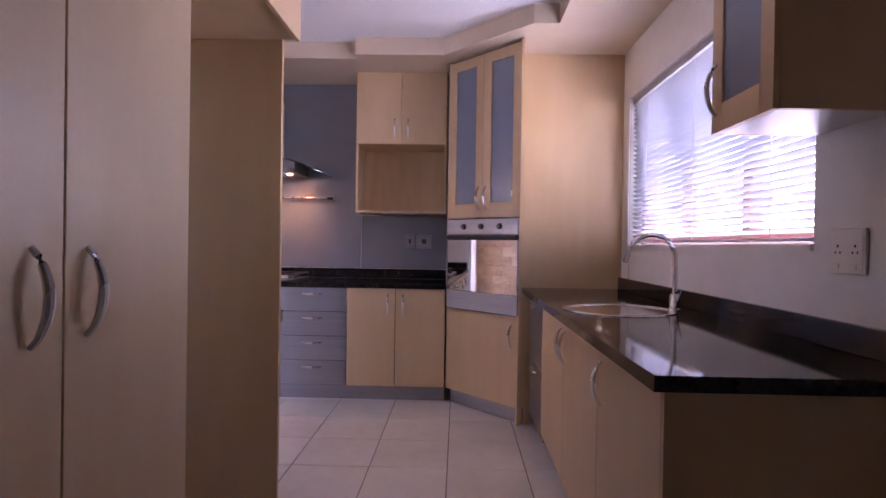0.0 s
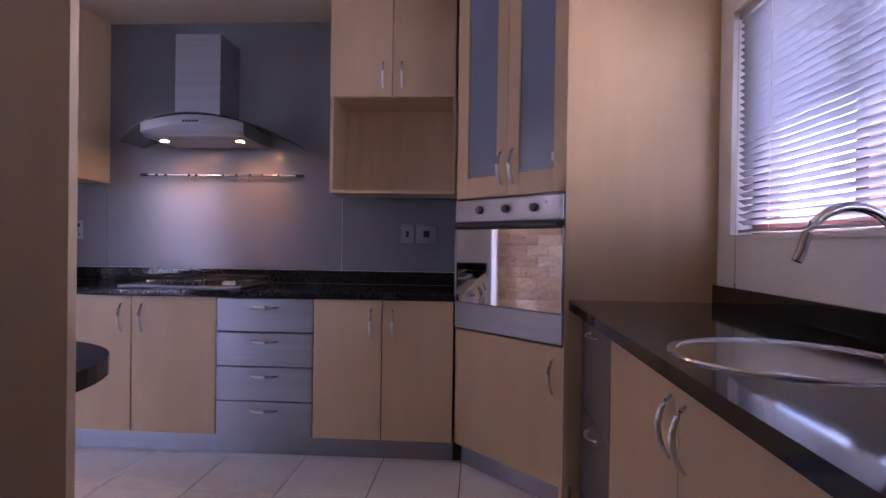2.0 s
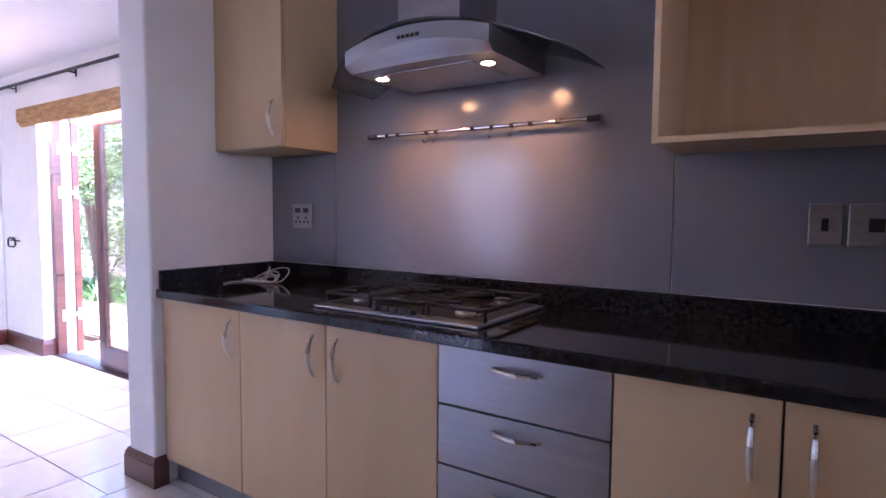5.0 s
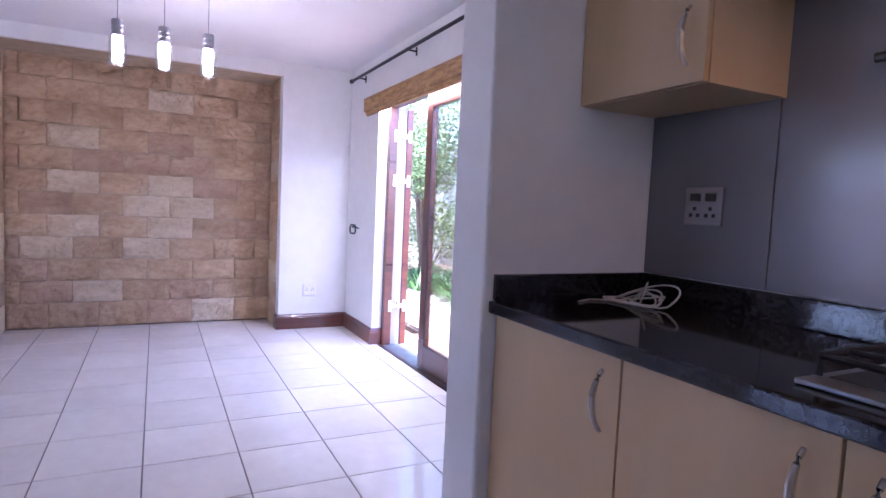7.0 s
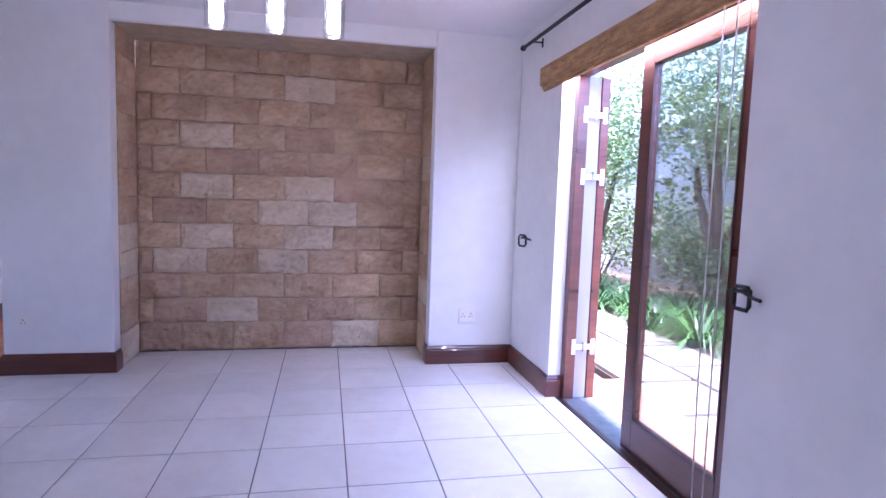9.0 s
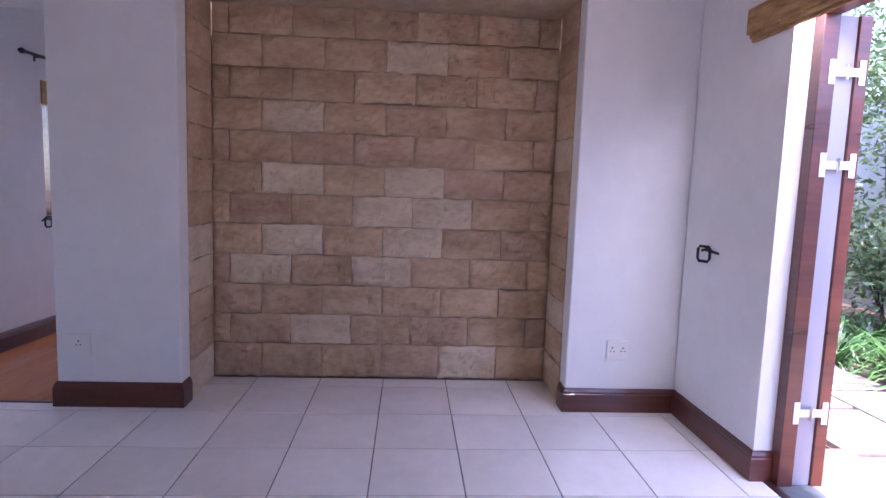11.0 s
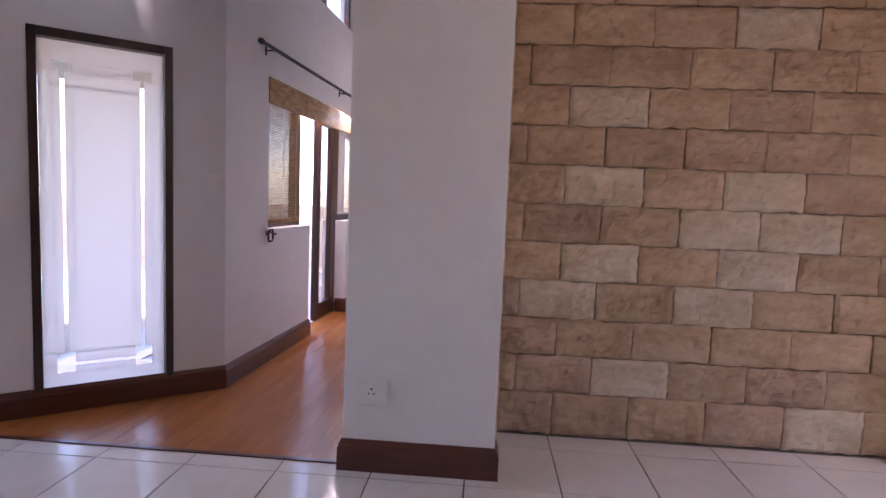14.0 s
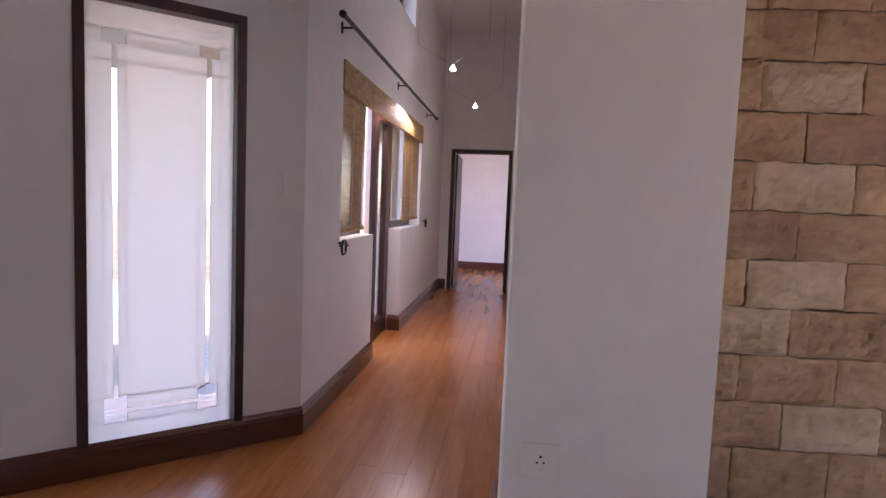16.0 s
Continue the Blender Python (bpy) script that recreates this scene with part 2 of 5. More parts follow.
def solid(name, bm, mat, label, category="", kind="", smooth=False, group="", m=None):
    ob = new(name, mesh_of(name, bm, mat, smooth))
    if m is not None:
        ob.matrix_basis = m
    return tagged(ob, label, category, group, kind)


# ---- plan ----
BACK_Y, LIV_Y, RIGHT_X = 4.94, 4.99, 1.0      # kitchen back wall, living room door wall, window wall
NICHE_X, STONE_X = -7.0, -7.54                # front of the niche wall, its stone back
NICHE_Y0, NICHE_Y1, NICHE_TOP = 2.17, 4.34, 2.34
LIV_CEIL, KIT_CEIL = 2.46, 2.76
SOUTH_Y = -2.4
COUNTER, DOOR_TOP = 0.92, 0.88
HALL = Matrix.Translation((-7.9, 0.547, 0)) @ Matrix(((-math.cos(radians(3.2)), math.sin(radians(3.2)), 0, 0), (math.sin(radians(3.2)), math.cos(radians(3.2)), 0, 0), (0, 0, 1, 0), (0, 0, 0, 1)))
HALL_END, HALL_CEIL, HALL_W = 5.08, 3.45, 1.05

# ---- setting: floors ----
solid("floor", boxes((-7.6, 1.0, SOUTH_Y, 5.0, -0.12, -0.006)), GROUT, "cream ceramic floor tiles with dark grout lines", "floor", "structure")
floor = bpy.data.objects["floor"]

# ---- setting: walls ----
solid("wall_north_kitchen", boxes((-3.14, 1.2, BACK_Y, BACK_Y + 0.25, 0, 2.9)), PAINT, "white painted kitchen wall behind the grey glass", "wall", "structure")
W0, W1, WZ0, WZ1 = 1.83, 3.95, 1.245, 2.275
solid("wall_east", boxes((RIGHT_X, 1.22, SOUTH_Y, W0, 0, 2.9), (RIGHT_X, 1.22, W1, BACK_Y, 0, 2.9), (RIGHT_X, 1.22, W0, W1, 0, WZ0), (RIGHT_X, 1.22, W0, W1, WZ1, 2.9)), PAINT, "white painted wall with the kitchen window", "wall", "structure")
# out of view; its opening is added only to admit the fill light
solid("wall_south", boxes((-7.2, -6.8, SOUTH_Y - 0.2, SOUTH_Y, 0, 2.9), (-5.2, 1.2, SOUTH_Y - 0.2, SOUTH_Y, 0, 2.9), (-6.8, -5.2, SOUTH_Y - 0.2, SOUTH_Y, 2.3, 2.9), (-6.8, -5.2, SOUTH_Y - 0.2, SOUTH_Y, 0, 0.2)), PAINT, "unseen white wall with an opening added for fill light", "wall", "structure")
solid("wall_divider", boxes((-3.365, -3.14, 4.245, BACK_Y + 0.25, 0, 2.9), bevel=0.012), PAINT, "white painted wall end between kitchen and living room", "wall", "structure")
DX0, DX1, DTOP = -6.22, -4.575, 2.08
solid("wall_north_living", boxes((-7.6, DX0, LIV_Y, LIV_Y + 0.24, 0, 2.7), (DX1, -3.365, LIV_Y, LIV_Y + 0.24, 0, 2.7), (DX0, DX1, LIV_Y, LIV_Y + 0.24, DTOP, 2.7)), PAINT, "white painted living room wall with a patio door", "wall", "structure")
solid("wall_niche", boxes((-7.13, NICHE_X, NICHE_Y1, LIV_Y, 0, 2.7), (-7.05, NICHE_X, NICHE_Y0, NICHE_Y1, NICHE_TOP, 2.7), (-7.13, NICHE_X, 1.505, NICHE_Y0, 0, 2.7), (-7.2, NICHE_X, -0.5, 1.505, 2.16, 2.7), bevel=0.008), PAINT, "white painted wall with a stone-lined niche", "wall", "structure")
solid("wall_west", boxes((-7.3, -7.157, SOUTH_Y, -0.375, 0, 2.7)), PAINT, "white painted wall beside the angled corner", "wall", "structure")
solid("ceiling", boxes((-7.3, -3.14, SOUTH_Y, 5.2, LIV_CEIL, LIV_CEIL + 0.2), (-3.14, 1.2, SOUTH_Y, 5.2, KIT_CEIL, KIT_CEIL + 0.2), (-3.25, -3.14, SOUTH_Y, 5.2, LIV_CEIL + 0.01, KIT_CEIL + 0.1)), CEILING, "white painted ceiling", "ceiling", "structure")

# cream soffit over the kitchen cabinets
bm = bmesh.new()
prism(bm, [(-3.14, 4.22), (-0.99, 4.22), (-0.99, 4.12), (-0.33, 4.12), (0.26, 3.5), (0.42, 3.5), (0.42, SOUTH_Y), (0.999, SOUTH_Y), (0.999, BACK_Y), (-3.14, BACK_Y)], 2.635, KIT_CEIL + 0.01)
solid("soffit", bm, SOFFIT, "cream painted dropped soffit above the cabinets", "soffit", "structure")

# hall
solid("hall_floor", boxes((-1.7, HALL_END + 3.2, -1.4, 1.6, -0.1, -0.004), m=HALL), DARKWOOD, "dark underlay beneath the wood floor", "floor", "structure")
HW = 0.24
S0, S1, S2, S3, SILL, HEAD = 0.58, 1.38, 2.39, 3.38, 0.93, 1.98
CL0, CL1, CLZ0, CLZ1 = 1.3, 2.78, 2.80, 3.3
solid("wall_hall_south", boxes((0, S0, -HW, 0, 0, HALL_CEIL), (S0, S1, -HW, 0, 0, SILL), (S2, S3, -HW, 0, 0, SILL), (S3, HALL_END, -HW, 0, 0, HALL_CEIL), (S0, S3, -HW, 0, HEAD, CLZ0), (S0, CL0, -HW, 0, CLZ0, HALL_CEIL), (CL1, S3, -HW, 0, CLZ0, HALL_CEIL), (CL0, CL1, -HW, 0, CLZ1, HALL_CEIL), (-1.0, 0, -HW, 0, 2.29, HALL_CEIL), m=HALL), PAINT, "tall white hall wall with patio door and clerestory", "wall", "structure")
solid("wall_hall_north", boxes((-0.55, HALL_END, HALL_W, HALL_W + 0.2, 0, HALL_CEIL), m=HALL), PAINT, "white painted hall wall", "wall", "structure")
HD0, HD1, HDT = 0.18, 0.90, 1.86
solid("wall_hall_end", boxes((HALL_END, HALL_END + 0.15, -0.2, HD0, 0, HALL_CEIL), (HALL_END, HALL_END + 0.15, HD1, HALL_W + 0.2, 0, HALL_CEIL), (HALL_END, HALL_END + 0.15, HD0, HD1, HDT, HALL_CEIL), m=HALL), PAINT, "white painted hall end wall with a doorway", "wall", "structure")
solid("hall_ceiling", boxes((-0.9, HALL_END + 0.2, -0.3, HALL_W + 0.2, HALL_CEIL, HALL_CEIL + 0.15), m=HALL), CEILING, "high white hall ceiling", "ceiling", "structure")
solid("wall_over_hall", boxes((-7.3, -7.2, -0.9, 1.8, 2.4, 3.5)), PAINT, "white painted upper wall over the hall opening", "wall", "structure")
# far room behind the hall door
RS = HALL_END + 0.15
solid("wall_far_room", boxes((RS + 2.4, RS + 2.5, -1.2, 2.4, 0, 2.6), (RS, RS + 2.4, 2.3, 2.4, 0, 2.6), (RS, RS + 0.6, -1.2, -1.1, 0, 2.6), (RS + 1.8, RS + 2.4, -1.2, -1.1, 0, 2.6), (RS + 0.6, RS + 1.8, -1.2, -1.1, 0, 0.9), (RS + 0.6, RS + 1.8, -1.2, -1.1, 2.1, 2.6), m=HALL), PAINT, "white walls of the far room", "wall", "structure")
solid("far_room_ceiling", boxes((RS, RS + 2.5, -1.2, 2.4, 2.6, 2.7), m=HALL), CEILING, "white ceiling of the far room", "ceiling", "structure")

# angled wall with the frosted panel
A0, A1 = Vector((-7.9, 0.547, 0)), Vector((-7.157, -0.370, 0))
ad = (A1 - A0).normalized()
ANG = Matrix.Translation(A0) @ Matrix(((ad.x, -ad.y, 0, 0), (ad.y, ad.x, 0, 0), (0, 0, 1, 0), (0, 0, 0, 1)))
AL = (A1 - A0).length
F0, F1, FZ0, FZ1 = 0.285, 0.94, 0.08, 1.965
# added roof: blocks sky so the panel's top and upper stripes darken
solid("porch_roof", boxes((0.02, 2.2, -2.0, -0.16, 2.02, 2.2), m=ANG), DARKWOOD, "dark roof added to shade the frosted panel", "roof", "structure")
solid("wall_angled", boxes((0, F0, -0.15, 0, 0, 2.6), (F1, AL, -0.15, 0, 0, 2.6), (F0, F1, -0.15, 0, FZ1, 2.6), (F0, F1, -0.15, 0, 0, FZ0), m=ANG), PAINT, "white painted angled wall around a frosted panel", "wall", "structure")


# ---- kitchen things ----
def bow_points(length, out, n=12):
    """A bow handle along z, standing off towards -y."""
    return [(0, -out * math.sin(math.pi * k / n) ** 0.7, (k / n - 0.5) * length) for k in range(n + 1)]


def handle_mesh(length=0.155, out=0.03):
    bm = bmesh.new()
    n = 12
    tube(bm, bow_points(length, out, n), [0.0052 + 0.0034 * math.sin(math.pi * k / n) for k in range(n + 1)], 8)
    return mesh_of("handle", bm, NICKEL, True)


HANDLE = handle_mesh()


def add_handle(parent, x, y, z, rz=0, flat=False, scale=1.0):
    ob = new("handle", HANDLE)
    ob.parent = parent
    ob.matrix_basis = pose(x, y, z, 0, 90 if flat else 0, rz) @ Matrix.Diagonal((scale, scale, scale, 1))
    return tagged(ob, "curved satin nickel bow handle")


def base_unit(x0, x1, kind, handle, label, m):
    """A base cabinet in its own frame: front at y = 0, back at y = 0.6; kind is 'door' or 'drawers'."""
    w = x1 - x0
    t = thing("base_cabinet", label, "cabinet", "kitchen base cabinets", m @ pose(x0, 0, 0))
    # carcass coloured near black so the gaps around the fronts look shaded
    part("body", boxes((0.001, w - 0.001, 0.021, 0.58, 0.115, DOOR_TOP - 0.002)), GAP_SHADE, t)
    part("kickboard", boxes((0, w, 0.055, 0.07, 0.001, 0.113)), STEEL, t, "brushed steel kickboard")
    if kind == "door":
        d = part("door", boxes((0.003, w - 0.003, 0, 0.019, 0.118, DOOR_TOP - 0.003), bevel=0.0015), MAPLE, t)
        if handle is not None:
            add_handle(d, handle if handle > 0 else w + handle, -0.001, 0.755)
    else:
        n, gap = 4, 0.006
        h = (DOOR_TOP - 0.118) / n
        z = 0.118
        for k in range(n):
            top = DOOR_TOP - 0.003 if k == n - 1 else z + h
            d = part("drawer_front", boxes((0.0015, w - 0.0015, 0, 0.019, z + gap / 2, top - gap / 2), bevel=0.002), STEEL, t, "brushed steel drawer front")
            add_handle(d, w * 0.5, -0.001, top - 0.05, 0, True)
            z += h
    return t


BACK = pose(0, 4.295, 0)
base_unit(-3.135, -2.575, "door", -0.06, "maple base cabinet beside the white wall end", BACK)
base_unit(-2.575, -2.088, "door", -0.06, "maple base cabinet under the gas hob", BACK)
base_unit(-2.088, -1.60, "door", 0.06, "maple base cabinet under the gas hob", BACK)
base_unit(-1.60, -1.058, "drawers", None, "steel-fronted cabinet with four drawers", BACK)
base_unit(-1.058, -0.68, "door", -0.06, "maple base cabinet beside the steel drawers", BACK)
base_unit(-0.68, -0.29, "door", 0.06, "maple base cabinet beside the oven column", BACK)

# worktops
bm = boxes((-3.138, -0.285, 4.265, BACK_Y - 0.001, DOOR_TOP, COUNTER), bevel=0.006)
wt = thing("worktop", "polished black granite worktop along the back wall", "worktop")
part("slab", bm, GRANITE, wt)
part("upstand", boxes((-3.137, -0.26, BACK_Y - 0.03, BACK_Y - 0.009, COUNTER + 0.001, COUNTER + 0.085), (-3.138, -3.118, 4.28, BACK_Y - 0.031, COUNTER + 0.001, COUNTER + 0.085), bevel=0.003), GRANITE, wt)

# grey glass splashback panels up to the soffit
sp = thing("splashback", "grey back-painted glass splashback in three panels", "splashback")
for a, b in ((-3.138, -2.664), (-2.66, -1.062), (-1.058, -0.30)):
    part("panel", boxes((a, b, BACK_Y - 0.008, BACK_Y - 0.001, COUNTER + 0.087, 2.634), bevel=0.001), SPLASH, sp)


def wall_cabinet(name, label, w, d, h, doors, m, shelf=0.0):
    """Front at y = 0, back at y = d, bottom at z = 0; shelf: height of an open bay below the doors."""
    t = thing(name, label, "cabinet", "kitchen wall cabinets", m)
    s = 0.018
    part("side_panel", boxes((0, s, 0.02, d, 0, h)), MAPLE, t)
    part("side_panel", boxes((w - s, w, 0.02, d, 0, h)), MAPLE, t)
    part("bottom_panel", boxes((s, w - s, 0.02, d, 0, s)), MAPLE, t)
    part("top_panel", boxes((s, w - s, 0.02, d, h - s, h)), MAPLE, t)
    part("back_panel", boxes((s, w - s, d - 0.012, d, s, h - s)), MAPLE_IN, t)
    if shelf:
        part("shelf", boxes((s, w - s, 0.02, d - 0.013, shelf, shelf + s)), MAPLE, t)
    step = w / len(doors)
    for i, hx in enumerate(doors):
        dd = part("door", boxes((i * step + 0.003, (i + 1) * step - 0.003, 0, 0.019, shelf + 0.002, h), bevel=0.0015), MAPLE, t)
        add_handle(dd, i * step + (hx if hx > 0 else step + hx), -0.001, shelf + 0.13)
    return t


wall_cabinet("wall_cabinet", "maple wall cabinet beside the extractor hood", 0.49, BACK_Y - 0.01 - 4.585, 1.065, [-0.06], pose(-3.137, 4.585, 1.568))
wall_cabinet("wall_cabinet", "maple wall cabinet with an empty open bay below", 0.745, BACK_Y - 0.01 - 4.55, 1.15, [-0.055, 0.055], pose(-1.05, 4.55, 1.483), 0.563)


# oven column, set across the corner
O0, O1 = Vector((-0.29, 4.31, 0)), Vector((0.235, 3.745, 0))
od = (O1 - O0).normalized()
OL = (O1 - O0).length
OV = Matrix.Translation(O0) @ Matrix(((od.x, -od.y, 0, 0), (od.y, od.x, 0, 0), (0, 0, 1, 0), (0, 0, 0, 1)))
oc = thing("oven_column", "tall maple corner cabinet housing the oven", "cabinet", m=OV)
part("side_panel", boxes((0.0, 0.02, 0.01, 0.55, 0.115, 2.634)), MAPLE, oc)
part("side_panel", boxes((0.215, 0.234, 3.75, 4.10, 0.0, 2.634), m=OV.inverted()), MAPLE, oc)
part("end_panel", boxes((0.236, RIGHT_X - 0.001, 4.085, 4.105, 0.0, 2.634), bevel=0.001, m=OV.inverted()), MAPLE, oc, "tall maple veneered panel above the worktop end")
part("filler_panel", boxes((0.238, 0.303, 3.80, 3.82, 0.0, DOOR_TOP - 0.001), m=OV.inverted()), MAPLE, oc)
part("kickboard", boxes((0.02, OL - 0.02, 0.05, 0.065, 0.001, 0.113)), STEEL, oc, "brushed steel kickboard")
d = part("door", boxes((0.022, OL - 0.022, -0.002, 0.018, 0.118, 0.735), bevel=0.0015), MAPLE, oc)
add_handle(d, OL - 0.085, -0.003, 0.60)
half = (OL - 0.044) / 2
for k in range(2):
    a = 0.022 + k * half + 0.001
    b = 0.022 + (k + 1) * half - 0.001
    z0, z1, fr = 1.428, 2.615, 0.075
    d = part("glass_door", boxes((a, a + fr, -0.002, 0.018, z0, z1), (b - fr, b, -0.002, 0.018, z0, z1), (a + fr, b - fr, -0.002, 0.018, z0, z0 + 0.105), (a + fr, b - fr, -0.002, 0.018, z1 - fr, z1), bevel=0.0015), MAPLE, oc, "maple framed cabinet door with frosted glass")
    part("pane", boxes((a + fr + 0.001, b - fr - 0.001, 0.006, 0.011, z0 + 0.106, z1 - fr - 0.001)), FROST_CAB, d, "grey frosted glass pane")
    add_handle(d, (b - 0.035) if k == 0 else (a + 0.035), -0.003, z0 + 0.14, scale=1.1)

part("sticker", boxes((OL - 0.115, OL - 0.088, 0.004, 0.0055, 1.57, 1.61)), PLASTIC, oc, "small white paper sticker")
ov = thing("oven", "built-in stainless oven with mirrored glass door", "oven", m=OV)
part("body", boxes((0.022, OL - 0.022, 0.0, 0.02, 0.739, 1.425)), DARKPLASTIC, ov)
cp = part("control_panel", boxes((0.024, OL - 0.024, -0.02, -0.001, 1.302, 1.417), bevel=0.006), STEEL, ov, "stainless control panel")
for kx in (0.2, 0.385, 0.57):
    bm = bmesh.new()
    lathe(bm, [(0.021, 0), (0.021, 0.012), (0.016, 0.022), (0.0, 0.024)], 20, pose(0.024 + kx * 0.98, -0.0205, 1.362, 90))
    part("knob", bm, DARKPLASTIC, cp, "black control knob", True)
bm = bmesh.new()
lathe(bm, [(0.005, 0), (0.0, 0.003)], 10, pose(0.65, -0.0205, 1.385, 90))
part("indicator", bm, DARKPLASTIC, cp)
part("vent_strip", boxes((0.03, OL - 0.03, -0.018, -0.001, 1.268, 1.300)), DARKPLASTIC, ov)
part("oven_handle", boxes((0.045, OL - 0.045, -0.045, -0.0185, 1.272, 1.293), bevel=0.006), DARKPLASTIC, ov)
part("glass", boxes((0.03, OL - 0.03, -0.014, -0.003, 0.885, 1.266), bevel=0.002), OVENGLASS, ov, "mirrored dark oven glass")
for tx in (0.022, OL - 0.0295):
    part("door_trim", boxes((tx, tx + 0.0075, -0.02, -0.001, 0.882, 1.266), bevel=0.002), STEEL, ov, "steel edge of the oven door")
part("lower_panel", boxes((0.024, OL - 0.024, -0.018, -0.002, 0.748, 0.881), bevel=0.004), STEEL, ov, "brushed steel lower flap")

# sink run along the window wall (fronts face -x)
RUN = pose(0.305, 0, 0, 0, 0, -90)
base_unit(-3.255, -2.58, "door", -0.05, "maple base cabinet under the sink", RUN)
base_unit(-2.58, -1.92, "door", 0.05, "maple base cabinet under the sink", RUN)
LAST = base_unit(-1.92, -1.285, "door", 0.06, "maple base cabinet at the worktop end", RUN)
t = thing("dishwasher_drawers", "steel double-drawer unit beside the sink cabinets", "appliance", m=RUN @ pose(-3.80, 0, 0))
part("body", boxes((0, 0.54, 0.02, 0.58, 0.06, DOOR_TOP - 0.004)), DARKPLASTIC, t)
for z0, z1 in ((0.10, 0.48), (0.485, DOOR_TOP - 0.004)):
    dd = part("drawer_front", boxes((0.002, 0.538, -0.002, 0.018, z0, z1), bevel=0.004), STEEL, t, "brushed steel drawer front")
    add_handle(dd, 0.28, -0.003, z1 - 0.045, 0, True)
part("end_panel", boxes((0.0, 0.695, 0.0, 0.018, 0.0, DOOR_TOP - 0.001), m=LAST.matrix_basis.inverted() @ pose(0.305, 1.265, 0)), MAPLE, LAST)

SX, SY = 0.585, 2.67
wt2 = thing("worktop", "polished black granite worktop with a round sink", "worktop")


def slab_with_hole(x0, x1, y0, y1, z0, z1, cx, cy, r, seg=40):
    """A rectangular slab with a round hole."""
    bm = bmesh.new()
    rings = {}
    for z in (z0, z1):
        outer, inner = [], []
        for k in range(seg):
            a = k * math.tau / seg + math.tau / seg / 2
            c, s = math.cos(a), math.sin(a)
            tx = ((x1 - cx) / c if c > 0 else (x0 - cx) / c) if abs(c) > 1e-9 else 1e9
            ty = ((y1 - cy) / s if s > 0 else (y0 - cy) / s) if abs(s) > 1e-9 else 1e9
            q = min(tx, ty)
            outer.append(bm.verts.new((cx + c * q, cy + s * q, z)))
            inner.append(bm.verts.new((cx + c * r, cy + s * r, z)))
        rings[z] = (outer, inner)
    for k in range(seg):
        j = (k + 1) % seg
        for z in (z0, z1):
            o, i = rings[z]
            bm.faces.new((o[k], o[j], i[j], i[k]))
        for w in (0, 1):
            a, b = rings[z0][w], rings[z1][w]
            bm.faces.new((a[k], a[j], b[j], b[k]))
    for cxn in (x0, x1):
        for cyn in (y0, y1):
            lo = min(rings[z0][0], key=lambda v: (v.co.x - cxn) ** 2 + (v.co.y - cyn) ** 2)
            hi = min(rings[z1][0], key=lambda v: (v.co.x - cxn) ** 2 + (v.co.y - cyn) ** 2)
            lo.co.x = hi.co.x = cxn
            lo.co.y = hi.co.y = cyn
    return bm


part("slab", slab_with_hole(0.275, RIGHT_X - 0.002, 2.2, 3.12, DOOR_TOP, COUNTER, SX, SY, 0.247), GRANITE, wt2)
part("slab", boxes((0.275, RIGHT_X - 0.002, 1.25, 2.2, DOOR_TOP, COUNTER)), GRANITE, wt2)
part("slab", boxes((0.275, RIGHT_X - 0.002, 3.12, 4.084, DOOR_TOP, COUNTER)), GRANITE, wt2)
part("upstand", boxes((RIGHT_X - 0.025, RIGHT_X - 0.002, 1.25, 4.083, COUNTER + 0.001, COUNTER + 0.088), bevel=0.003), GRANITE, wt2)

sk = thing("sink", "round stainless steel sink bowl set in granite", "sink", m=pose(SX, SY, COUNTER))
bm = bmesh.new()
lathe(bm, [(0.268, 0.001), (0.266, 0.006), (0.255, 0.008), (0.243, 0.003), (0.235, -0.02), (0.226, -0.10), (0.19, -0.15), (0.045, -0.16), (0.04, -0.165), (0.0, -0.165)], 48)
part("bowl", bm, CHROME, sk, "brushed stainless bowl with rolled rim", True)
bm = bmesh.new()
lathe(bm, [(0.03, -0.158), (0.028, -0.155), (0.0, -0.156)], 20)
part("drain", bm, STEEL, sk, "", True)
TX, TY = 0.855, 2.67
tp = thing("tap", "chrome swan-neck kitchen mixer tap", "tap", m=pose(TX, TY, COUNTER))
bm = bmesh.new()
lathe(bm, [(0.030, 0.0), (0.030, 0.012), (0.024, 0.016), (0.024, 0.075), (0.018, 0.085), (0.0, 0.085)], 24)
part("base", bm, CHROME, tp, "", True)
pts = [(0, 0, 0.08), (0, 0, 0.18), (0, 0, 0.245)] + [(-0.115 + 0.115 * math.cos(a), 0, 0.255 + 0.115 * math.sin(a)) for a in [math.pi * k / 14 for k in range(15)]] + [(-0.24, 0, 0.255)]
pts[-2:] = [(-0.231, 0, 0.262), (-0.243, 0, 0.235)]
bm = bmesh.new()
tube(bm, pts, 0.0125, 14)
part("spout", bm, CHROME, tp, "", True)
bm = bmesh.new()
tube(bm, [(0.0, -0.022, 0.05), (0.0, -0.05, 0.062), (0.0, -0.09, 0.11)], [0.008, 0.007, 0.005], 10)
part("lever", bm, CHROME, tp, "", True)

# peninsula with a rounded granite end
pen = thing("breakfast_counter", "black granite breakfast counter with a rounded end", "counter")
out = [(-2.1, 2.325), (-0.97, 2.325)] + [(-1.35 + 0.38 * math.cos(a), 2.325 + 0.37 * math.sin(a)) for a in [math.pi / 2 * k / 14 for k in range(1, 14)]] + [(-1.35, 2.695), (-2.1, 2.695)]
bm = bmesh.new()
prism(bm, out, 0.875, 0.915)
part("top", bm, GRANITE, pen)
